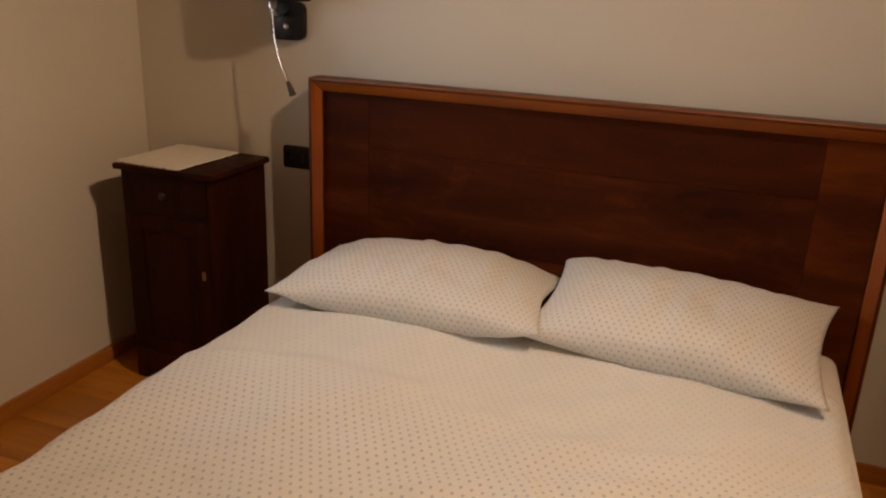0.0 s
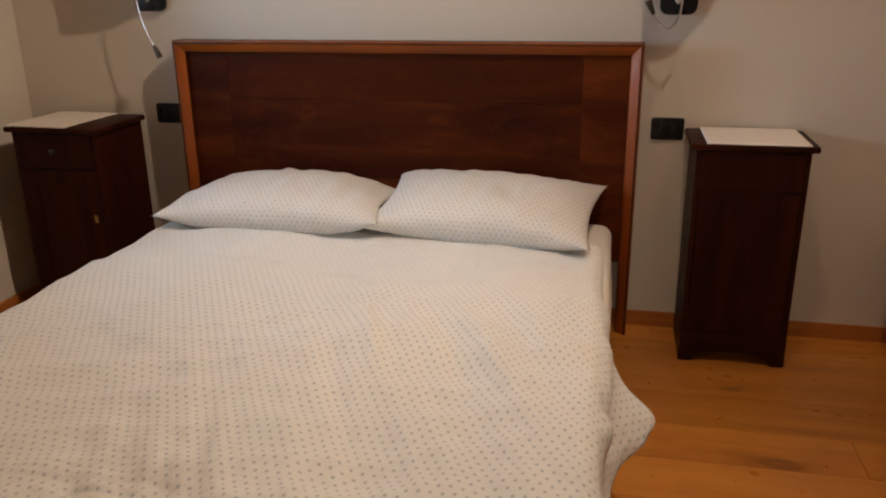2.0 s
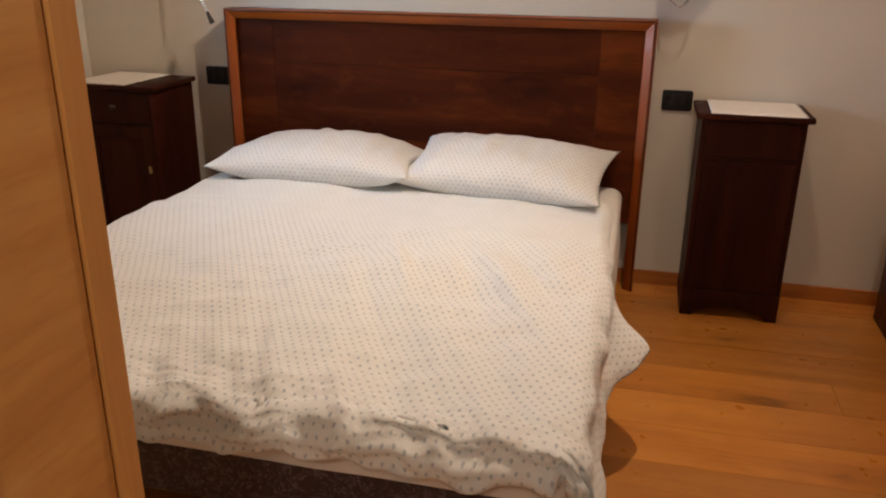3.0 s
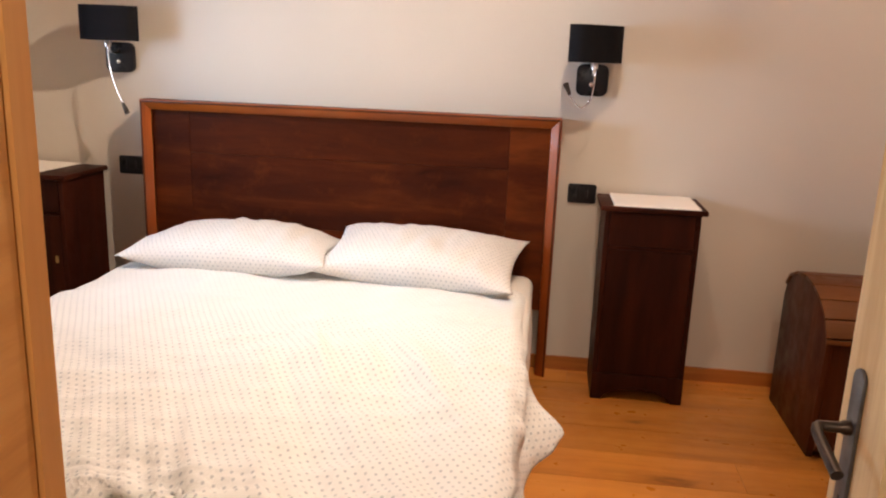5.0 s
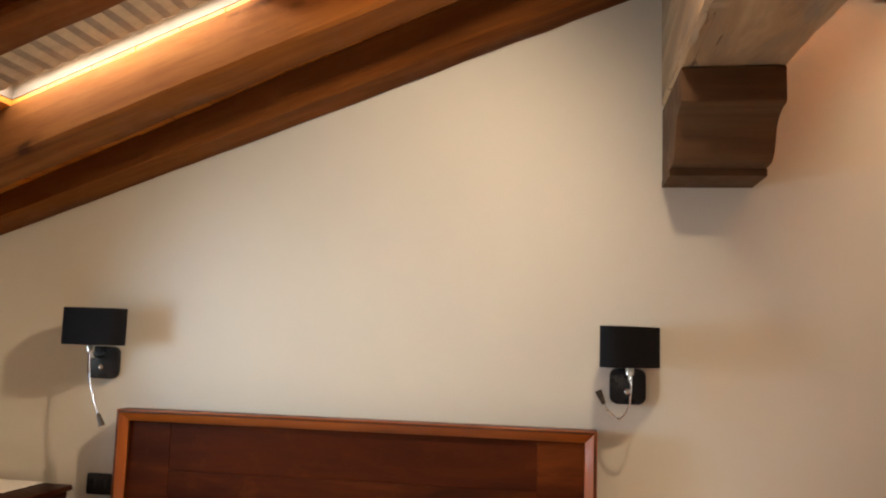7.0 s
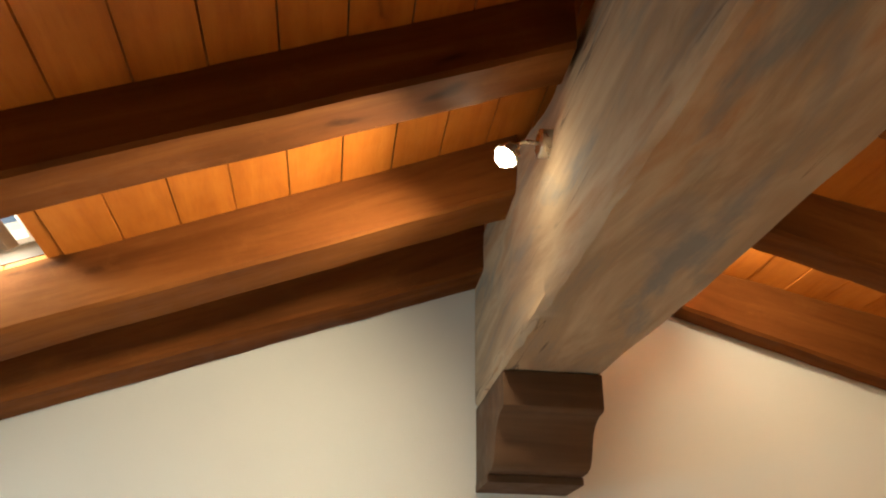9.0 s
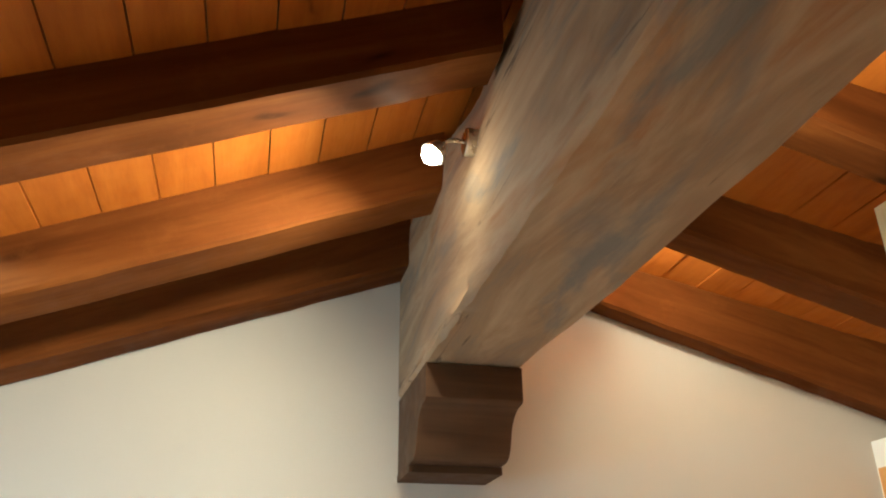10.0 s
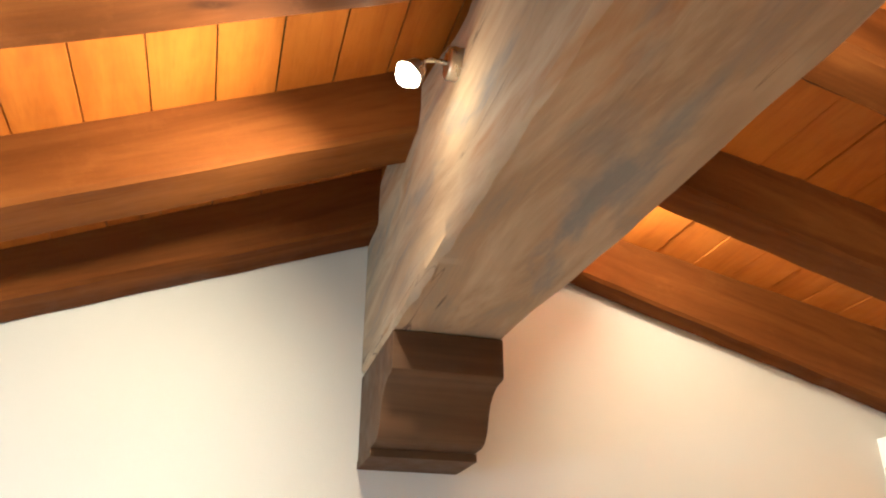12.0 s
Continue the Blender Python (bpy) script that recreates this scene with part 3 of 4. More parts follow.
# ---------------------------------------------------------------- the doorway and its door
lin = tagged(thing("door_frame", ((DX0 + DX1) / 2, DOOR_Y1, 0), "honey pine door lining and casing round the doorway", "door frame"), kind="structure")
hwid = (DX1 - DX0) / 2
part("lining", boxes((-hwid, -hwid + 0.022, -0.235, -0.022, 0, DH)), M["lining"], lin, "", 0.002)
part("lining", boxes((hwid - 0.022, hwid, -0.235, -0.022, 0, DH)), M["lining"], lin, "", 0.002)
part("head_lining", boxes((-hwid, hwid, -0.235, -0.022, DH - 0.022, DH - 0.0005)), M["lining"], lin, "", 0.002)
part("casing", boxes((-hwid - 0.07, -hwid + 0.026, -0.018, 0.012, 0, DH + 0.06)), M["casing"], lin, "", 0.004)
part("casing", boxes((hwid - 0.020, hwid + 0.07, -0.018, 0.012, 0, DH + 0.06)), M["casing"], lin, "", 0.004)
part("casing", boxes((-hwid + 0.027, hwid - 0.021, -0.018, 0.012, DH - 0.02, DH + 0.06)), M["casing"], lin, "", 0.004)
part("strike_plate", boxes((-hwid + 0.0225, -hwid + 0.026, -0.19, -0.155, 0.90, 1.06)), M["bronze"], lin, "dark strike plate", 0.001)

HINGE, OPEN, LEAF = (DX1 - 0.026, -3.02), 91.0, 0.80
door = tagged(thing("door_1", (HINGE[0], HINGE[1], 0.008), "pale pine door with frosted glass, standing open", "door"), kind="structure")
door.rotation_euler = (0, 0, radians(OPEN))
# the leaf runs along local x from the hinge, its face with the handle at +y
TH, ST, DHT = 0.040, 0.150, 2.03
for x0, x1 in ((0, ST), (LEAF - ST, LEAF)):
    part("stile", boxes((x0, x1, -TH / 2, TH / 2, 0, DHT)), M["pine"], door, "", 0.004)
for z0, z1 in ((0, 0.20), (0.50, 0.62), (DHT - 0.12, DHT)):
    part("rail", boxes((ST + 0.0008, LEAF - ST - 0.0008, -TH / 2, TH / 2, z0, z1)), M["pine"], door, "", 0.004)
for z0, z1 in ((0.20, 0.50), (0.62, DHT - 0.12)):
    part("pane", boxes((ST + 0.001, LEAF - ST - 0.001, -0.004, 0.004, z0 + 0.001, z1 - 0.001)), M["frost"], door, "frosted glass pane")
    b = bmesh.new()
    for s in (-1, 1):
        ys = (0.0055, TH / 2 + 0.004) if s > 0 else (-TH / 2 - 0.004, -0.0055)
        box(b, ST + 0.002, ST + 0.032, ys[0], ys[1], z0 + 0.002, z1 - 0.002)
        box(b, LEAF - ST - 0.032, LEAF - ST - 0.002, ys[0], ys[1], z0 + 0.002, z1 - 0.002)
    part("glazing_bead", b, M["pine"], door, "", 0.003)
for s in (1, -1):
    b = bmesh.new()
    prism(b, [(p[0] + LEAF - 0.060, p[1] + 0.787) for p in rounded(0.040, 0.30, 0.0195)], 1, s * TH / 2, s * (TH / 2 + 0.007))
    plate = part("handle_plate", b, M["iron"], door, "dull grey iron handle plate", 0.002)
    b = bmesh.new()
    lathe(b, [(0.012, 0), (0.012, 0.010), (0.009, 0.016), (0.009, 0.05)], 14, "Y", (0, 0, 0))
    if s < 0:
        bmesh.ops.scale(b, vec=(1, -1, 1), verts=b.verts)
    bmesh.ops.translate(b, vec=(LEAF - 0.060, s * (TH / 2 + 0.006), 0.838), verts=b.verts)
    tube(b, spline([(LEAF - 0.060, s * 0.070, 0.838), (LEAF - 0.065, s * 0.078, 0.838), (LEAF - 0.085, s * 0.082, 0.833), (LEAF - 0.125, s * 0.080, 0.820), (LEAF - 0.165, s * 0.078, 0.808)]), 0.0085, 12, 1.15)
    part("lever", b, M["bronze"], plate, "worn dark lever handle", 0, True)
    part("keyhole", boxes((LEAF - 0.0625, LEAF - 0.0575, s * (TH / 2 + 0.0068), s * (TH / 2 + 0.0078), 0.698, 0.721)), M["black"], plate)

# ---------------------------------------------------------------- headboard
HB = 0.925
hb = thing("headboard", (0, 0, 0), "tall dark walnut headboard with a worn orange-brown rim", "headboard")
TOP, FR, BK = 1.143, -0.125, -0.045


def rim_bar(length):
    """A rim bar along x, its inner front edge chamfered, drawn about z = 0 at the outer side."""
    b = bmesh.new()
    prism(b, [(BK, 0), (FR + 0.004, 0), (FR, -0.004), (FR, -0.012), (FR + 0.020, -0.044), (BK, -0.044)], 0, -length / 2, length / 2)
    return b


def chamfer(ob, material, axis):
    """The slanted inner edge: wood rubbed bright, with caught light painted into its orange."""
    ob.data.materials.append(material)
    for p in ob.data.polygons:
        if p.normal.y < -0.15 and abs(p.normal[axis]) > 0.35:
            p.material_index = 1


def mitre(b, half):
    """Cuts a rim bar's ends at 45 degrees."""
    for v in b.verts:
        v.co.x = math.copysign(half + v.co.z, v.co.x)


b = rim_bar(2 * HB)
mitre(b, HB)
bmesh.ops.translate(b, vec=(0, 0, TOP), verts=b.verts)
part("top_rail", b, M["rim_dark"], hb, "worn orange-brown top rail", 0.0025)
chamfer(bpy.data.objects["top_rail"], M["rim"], 2)
for s in (-1, 1):
    b = bmesh.new()
    prism(b, [(0.0, BK), (0.0, FR + 0.004), (-0.004, FR), (-0.012, FR), (-0.044, FR + 0.020), (-0.044, BK)], 2, 0.0, TOP)
    for v in b.verts:
        v.co.x = s * (HB + v.co.x)
    for v in b.verts:
        if v.co.z > 0.5:
            v.co.z = TOP - (HB - abs(v.co.x)) - 0.0006
    bmesh.ops.recalc_face_normals(b, faces=b.faces[:])
    post = part("side_post", b, M["rim_dark_z"], hb, "worn orange-brown side post", 0.0025)
    chamfer(post, M["rim_z"], 0)
zs = [0.30, 0.60, 0.915, TOP - 0.0445]
for i, (z0, z1) in enumerate(zip(zs, zs[1:])):
    part("panel_board", boxes((-HB + 0.2146, HB - 0.2146, BK - 0.002, -0.088 - 0.001 * (i % 2), z0 + 0.0006, z1 - 0.0006)), M["walnut"], hb, "", 0.002)

for s in (-1, 1):
    xa, xb = sorted((s * (HB - 0.0445), s * (HB - 0.2140)))
    part("end_board", boxes((xa, xb, BK - 0.002, -0.0895, 0.30, TOP - 0.0451)), M["walnut"], hb, "", 0.002)

# ---------------------------------------------------------------- bed
bed = thing("bed", (0, 0, 0), "double bed base covered in dark purple brocade", "bed")
BW, BL0, BL1 = 0.82, -0.13, -2.12


def padded(x0, x1, y0, y1, z0, z1, r, seed, amp=0.006):
    b = boxes((x0, x1, y0, y1, z0, z1))
    bmesh.ops.subdivide_edges(b, edges=b.edges[:], cuts=14, use_grid_fill=True)
    for v in b.verts:
        dx, dy, dz = min(v.co.x - x0, x1 - v.co.x), min(v.co.y - y0, y1 - v.co.y), min(v.co.z - z0, z1 - v.co.z)
        w = noise.noise(Vector((v.co.x * 6 + seed, v.co.y * 6, v.co.z * 9))) * amp
        cx, cy, cz = (x0 + x1) / 2, (y0 + y1) / 2, (z0 + z1) / 2
        if dx < 1e-5:
            v.co.x += math.copysign(w, v.co.x - cx)
        if dy < 1e-5:
            v.co.y += math.copysign(w, v.co.y - cy)
        if dz < 1e-5:
            v.co.z += w
    return b


part("base", padded(-BW + 0.01, BW - 0.01, BL1 + 0.01, BL0, 0.215, 0.345, 0.03, 3), M["brocade"], bed, "", 0.012)
for lx in (-0.70, 0.70):
    for ly in (-0.30, -1.88):
        b = bmesh.new()
        lathe(b, [(0.024, 0.0), (0.028, 0.01), (0.030, 0.20), (0.034, 0.222)], 16, "Z", (lx, ly, 0))
        part("leg", b, M["black"], bed, "", 0, True)

mat_top = 0.455
b = padded(-BW, BW, BL1, BL0 - 0.005, 0.349, mat_top, 0.04, 9, 0.004)
mt = part("mattress", b, M["sheet"], None, "", 0.03, True, 3)
tagged(mt, "mattress covered with a plain white sheet", "mattress")


def sheet_side_at(u, v):
    """The sheet from the mattress top round its long edge and down the side."""
    y = -0.136 - 1.25 * u
    q = 0.33 * v - 0.07
    r = 0.045
    wave = 0.009 * noise.noise(Vector((y * 5, 0.4, 1.0))) + 0.005 * noise.noise(Vector((y * 13, q * 4, 5.0)))
    if q < 0:
        x, z = 0.800 + q, mat_top + 0.0055
    elif q < r * math.pi / 2:
        x, z = 0.800 + r * math.sin(q / r), mat_top + 0.0055 - r * (1 - math.cos(q / r))
    else:
        d = q - r * math.pi / 2
        x, z = 0.800 + r + (0.004 + wave) * smooth01(d / 0.10), mat_top + 0.0055 - r - d
    return (x, y, z + 0.002 * noise.noise(Vector((y * 9, x * 9, 2.0)))), (y, q)


def cloth_grid(name, fn, nu, nv, material, thick, closed=True):
    """A cloth from a function of two numbers that gives place and pattern coordinates; the rim is turned under."""
    verts, uvs = [], []
    for j in range(nv + 1):
        for i in range(nu + 1):
            p, t = fn(i / nu, j / nv)
            verts.append(p)
            uvs.append(t)
    faces = [(j * (nu + 1) + i, (j + 1) * (nu + 1) + i, (j + 1) * (nu + 1) + i + 1, j * (nu + 1) + i + 1) for j in range(nv) for i in range(nu)]
    me = bpy.data.meshes.new(name)
    me.from_pydata(verts, [], faces)
    layer = me.uv_layers.new(name="pattern")
    for lo in me.loops:
        layer.data[lo.index].uv = uvs[lo.vertex_index]
    for p in me.polygons:
        p.use_smooth = True
    me.materials.append(material)
    me.update()
    ob = new(name, me)
    if thick:
        so = ob.modifiers.new("thickness", "SOLIDIFY")
        so.thickness, so.offset = thick, -1
    return ob


def bump1(y, c, w):
    return math.exp(-((y - c) / w) ** 2)


def drape(s, y, edge, flare, hem, top):
    """Where a cloth lies at arc length s from the bed's middle line: flat, round the edge, then down with a flare."""
    r = 0.055
    if s <= edge:
        return s, top
    q = s - edge
    arc = r * math.pi / 2
    if q < arc:
        a = q / r
        return edge + r * math.sin(a), top - r * (1 - math.cos(a))
    d = q - arc
    return edge + r + flare * smooth01(d / 0.20), top - r - d * (1 - 0.35 * min(1, flare / 0.15))


tagged(cloth_grid("sheet_side", sheet_side_at, 70, 30, M["sheet"], 0.003), "plain white sheet hanging at the side").parent = mt
DV0, DV1 = -0.48, -2.155          # where the duvet starts, and the foot of the bed
PUFF = mat_top + 0.046


DLEN = DV0 - DV1 + 0.125


def duvet_at(u, v):
    s = -1.06 + 2.12 * u                     # arc length across
    length = DLEN                    # over the top, then down at the foot
    t = length * v
    y_flat = DV0 - t
    side = 1 if s > 0 else -1
    y_here = max(y_flat, DV1)
    flare = 0.02 + 0.02 * math.sin(9.0 * y_here + 1.0)
    if side > 0:
        flare += 0.085 * bump1(y_here, -1.31, 0.14) + 0.03 * bump1(y_here, -1.72, 0.10)
        spread = smooth01((-0.80 - y_here) / 0.35)
    else:
        spread = 1.0
    edge = 0.775 + 0.02 * spread
    hang = abs(s)
    if side > 0:
        hang = min(abs(s), edge + 0.066 + 0.30 * spread * (0.8 + 0.2 * math.sin(7 * y_here)))
    x, z = drape(hang, y_here, edge, max(0.0, flare) * (0.3 + 0.7 * spread), 0, PUFF)
    x *= side
    y = y_flat
    # over the foot end
    r = 0.06
    if y_flat < DV1 + 0.0:
        q = DV1 - y_flat
        arc = r * math.pi / 2
        if q < arc:
            y, dz = DV1 - r * math.sin(q / r), r * (1 - math.cos(q / r))
        else:
            y, dz = DV1 - r - 0.012 * math.sin(11 * x + 2) * smooth01((q - arc) / 0.1), r + q - arc
        z = max(0.12, z - dz * (1.0 if abs(x) < edge else 0.55))
        if abs(x) > edge:
            y = DV1 - (DV1 - y) * 0.8
    # body of the filling and folds
    inner = smooth01((0.98 - hang) / 0.3) * smooth01(v / 0.05)
    z += 0.020 * inner * noise.noise(Vector((x * 2.1, y * 2.1, 0.5)))
    fold = noise.noise(Vector(((x + y) * 1.6, (x - y) * 6.5, 2.0)))
    z += 0.013 * inner * fold
    ridge = noise.noise(Vector((x * 3 + 0.8 * y, y * 9 + 5 * x, 7.0)))
    z += 0.011 * inner * ridge * smooth01((-0.9 - y) / 0.6)
    # long slanting folds towards the foot, and crumpled cloth along the hem
    across, down = 0.92 * x + 0.40 * y, 0.40 * x - 0.92 * y
    slant = noise.noise(Vector((across * 11, down * 1.3, 11.0))) + 0.5 * noise.noise(Vector((across * 23, down * 2.2, 4.0)))
    z += 0.030 * inner * slant * smooth01((-1.0 - y) / 0.35) * bump1(x, 0.40, 0.48)
    other = abs(noise.noise(Vector((0.8 * x + 0.5 * y, 6 * y - 2.5 * x, 21.0))))
    z += 0.030 * inner * (0.25 - other) * smooth01((-0.7 - y) / 0.3)
    z += 0.020 * inner * smooth01((-0.86 - y - 0.05 * math.sin(3 * x)) / 0.13)
    foot = smooth01((DV1 + 0.16 - y_flat) / 0.14)
    crumple = noise.noise(Vector((x * 9, t * 24, 6.0))) + 0.6 * noise.noise(Vector((x * 21, t * 40, 9.0)))
    crumple += 0.9 * (0.35 - 2.2 * abs(noise.noise(Vector((x * 6 + 9 * t, t * 30, 31.0)))))
    if y_flat > DV1:
        z += 0.008 * foot * crumple
    else:
        y -= 0.015 * crumple
    out = 0.010 * noise.noise(Vector((x * 5, y * 10, z * 10)))
    if abs(s) > edge + 0.05:
        x += side * out * 2.2 * spread
    if y < DV1 - 0.03:
        y += 1.5 * out + 0.016 * noise.noise(Vector((x * 9, z * 14, 3.0)))
        z += 0.014 * math.sin(x * 7.5 + 0.7) * smooth01((DV1 - y_flat - 0.10) / 0.1)
    return (x, y, z), (side * hang, -t)


duvet = cloth_grid("duvet", duvet_at, 220, 230, M["duvet"], 0.022)
tagged(duvet, "cream duvet printed with small grey drops, spread over the bed", "duvet")


def pillow(name, m, w, d, h, label, seed, dip=0.0, tip=0.0):
    """A stuffed pillow with drawn-out corners and a seam, w wide, d deep, h thick."""
    nu, nv = 64, 44
    verts, uvs, faces = [], [], []

    def run(count, size, fall):
        """Length along the cloth of one section, point by point."""
        out, last = [], None
        for i in range(count + 1):
            a = -1 + 2 * i / count
            p = (a * size / 2, h / 2 * fall(abs(a)))
            out.append(out[-1] + math.dist(p, last) if last else 0.0)
            last = p
        return out
    su = run(nu, w, lambda a: max(0.0, 1 - a ** 2.3) ** 0.70)
    sv = run(nv, d, lambda a: max(0.0, 1 - a ** 3.2) ** 0.52)

    def at(i, j, up):
        a, c = -1 + 2 * i / nu, -1 + 2 * j / nv
        f = (max(0.0, 1 - abs(a) ** 2.3) ** 0.70) * (max(0.0, 1 - abs(c) ** 3.2) ** 0.52)
        pin = 1 - 0.11 * (1 - abs(a) ** 2) * abs(c) ** 3
        pim = 1 - 0.085 * (1 - abs(c) ** 2) * abs(a) ** 3
        x, y = a * w / 2 * pim, c * d / 2 * pin
        n = noise.noise(Vector((x * 5 + seed, y * 5, up)))
        n2 = noise.noise(Vector((x * 17 + seed, y * 6, up + 3.0)))
        rim = max(abs(a), abs(c)) ** 4
        n3 = noise.noise(Vector((a * 13 + seed, c * 13, up + 8.0)))
        # creases that run in from the corners
        da, dc = 1 - abs(a), (1 - abs(c)) * 0.65
        reach = math.hypot(da, dc)
        pull = up * 0.016 * f * math.exp(-2.2 * reach) * noise.noise(Vector((math.atan2(dc, da + 1e-4) * 6.5, reach * 1.5, seed + math.copysign(3, a) + math.copysign(1, c))))
        z = up * h / 2 * f * (1 + 0.13 * n) + f * (0.013 * n2 + 0.014 * rim * n3) + pull 
        z += -dip * max(0.0, c + 0.2) * abs(a) ** 3 + tip * abs(a) ** 4
        return (x, y, z)
    idx = {}
    for up in (1, -1):
        for j in range(nv + 1):
            for i in range(nu + 1):
                rim = i in (0, nu) or j in (0, nv)
                key = (i, j, 1 if rim else up)
                if key not in idx:
                    idx[key] = len(verts)
                    verts.append(at(i, j, up))
                    uvs.append((su[i], sv[j] if up > 0 else -sv[j]))
    for up in (1, -1):
        for j in range(nv):
            for i in range(nu):
                q = []
                for a, c in ((i, j), (i + 1, j), (i + 1, j + 1), (i, j + 1)):
                    q.append(idx[(a, c, 1 if a in (0, nu) or c in (0, nv) else up)])
                faces.append(q if up > 0 else q[::-1])
    me = bpy.data.meshes.new(name)
    me.from_pydata(verts, [], faces)
    layer = me.uv_layers.new(name="pattern")
    for lo in me.loops:
        layer.data[lo.index].uv = uvs[lo.vertex_index]
    for p in me.polygons:
        p.use_smooth = True
    me.materials.append(M["pillow"])
    ob = new(name, me)
    ob.matrix_world = m
    return tagged(ob, label, "pillow", "pillows on the bed")


pillow("pillow", pose(-0.395, -0.345, 0.562, 5, 0, 3), 0.85, 0.50, 0.178, "plump cream pillow with small grey dots, lying flat", 1.0, 0.055, 0.022)
pillow("pillow", pose(0.388, -0.325, 0.568, 9, 1, -5), 0.83, 0.51, 0.176, "cream pillow with small grey dots, leaning on the headboard", 6.0, -0.012)

# ---------------------------------------------------------------- bedside cabinets


def cabinet(at, w, d, h, label, plain_front=False):
    """A narrow old bedside cabinet: moulded top, drawer, panelled door, arched plinth. Its back is at y = 0, its front at -d."""
    root = thing("bedside_cabinet", at, label, "bedside cabinet", "bedside cabinets")
    hw = w / 2
    t = 0.018
    part("side_panel", boxes((-hw, -hw + t, -d, 0, 0.0, h - 0.022)), M["mahogany"], root, "", 0.003)
    part("side_panel", boxes((hw - t, hw, -d, 0, 0.0, h - 0.022)), M["mahogany"], root, "", 0.003)
    part("back_panel", boxes((-hw + t, hw - t, -0.012, -0.002, 0.07, h - 0.022)), M["mahogany"], root)
    part("floor_panel", boxes((-hw + t, hw - t, -d + 0.022, -0.0125, 0.10, 0.116)), M["mahogany"], root)
    b = bmesh.new()
    o = 0.020
    prism(b, [(-hw - o, h - 0.022), (-hw - o - 0.003, h - 0.012), (-hw - o, h), (hw + o, h), (hw + o + 0.003, h - 0.012), (hw + o, h - 0.022)], 1, -d - 0.018, 0.004)
    part("top", b, M["mahogany"], root, "", 0.004)
    # plinth with an arched cut-out
    b = bmesh.new()
    arch = [(-hw + 0.0, 0.0), (-hw + 0.045, 0.0), (-hw + 0.055, 0.018)]
    arch += [(-hw + 0.055 + (w - 0.11) * i / 12, 0.018 + 0.032 * math.sin(math.pi * i / 12) ** 0.6) for i in range(1, 12)]
    arch += [(hw - 0.055, 0.018), (hw - 0.045, 0.0), (hw, 0.0), (hw, 0.115), (-hw, 0.115)]
    prism(b, arch, 1, -d - 0.008, -d)
    part("plinth", b, M["mahogany"], root, "", 0.0015)
    zd = h - 0.165
    part("rail", boxes((-hw + t, hw - t, -d, -d + 0.02, zd - 0.012, zd)), M["mahogany"], root)
    dr = part("drawer_front", boxes((-hw + t + 0.002, hw - t - 0.002, -d - 0.004, -d + 0.016, zd + 0.003, h - 0.026)), M["mahogany"], root, "", 0.003)
    if not plain_front:
        b = bmesh.new()
        lathe(b, [(0.005, 0.0), (0.005, 0.010), (0.011, 0.016), (0.013, 0.022), (0.010, 0.028), (0.003, 0.030)], 16, "Y")
        bmesh.ops.scale(b, vec=(1, -1, 1), verts=b.verts)
        bmesh.ops.recalc_face_normals(b, faces=b.faces[:])
        bmesh.ops.translate(b, vec=(0, -d - 0.004, (zd + h) / 2 - 0.012), verts=b.verts)
        part("knob", b, M["bronze"], dr, "small dark knob", 0, True)
    # door: frame and sunk panel
    z0, z1 = 0.118, zd - 0.014
    xa, xb = -hw + t + 0.002, hw - t - 0.002
    f = 0.052
    dn = part("door", boxes((xa + f - 0.006, xb - f + 0.006, -d + 0.004, -d + 0.014, z0 + f - 0.006, z1 - f + 0.006)), M["mahogany"], root, "sunk door panel")
    if plain_front:
        part("door_face", boxes((xa, xb, -d - 0.003, -d + 0.003, z0, z1)), M["mahogany"], dn, "", 0.002)
    else:
        for x0, x1 in ((xa, xa + f), (xb - f, xb)):
            part("stile", boxes((x0, x1, -d - 0.003, -d + 0.016, z0, z1)), M["mahogany"], dn, "", 0.003)
        for a, c in ((z0, z0 + f), (z1 - f, z1)):
            part("rail", boxes((xa + f + 0.0006, xb - f - 0.0006, -d - 0.003, -d + 0.016, a, c)), M["mahogany"], dn, "", 0.003)
    if not plain_front:
        b = bmesh.new()
        prism(b, [(p[0] + xb - 0.026, p[1] + 0.455) for p in rounded(0.016, 0.034, 0.0075)], 1, -d - 0.0052, -d - 0.0032)
        part("escutcheon", b, M["brass"], dn, "worn brass key plate", 0.0006)
    return root


CAB_L = (-1.350, -0.035, 0.0)
CAB_R = (1.305, -0.020, 0.0)
cabinet(CAB_L, 0.372, 0.330, 0.826, "dark mahogany bedside cabinet beside the knee wall")
cabinet(CAB_R, 0.374, 0.275, 0.826, "dark mahogany bedside cabinet standing clear of the bed", True)


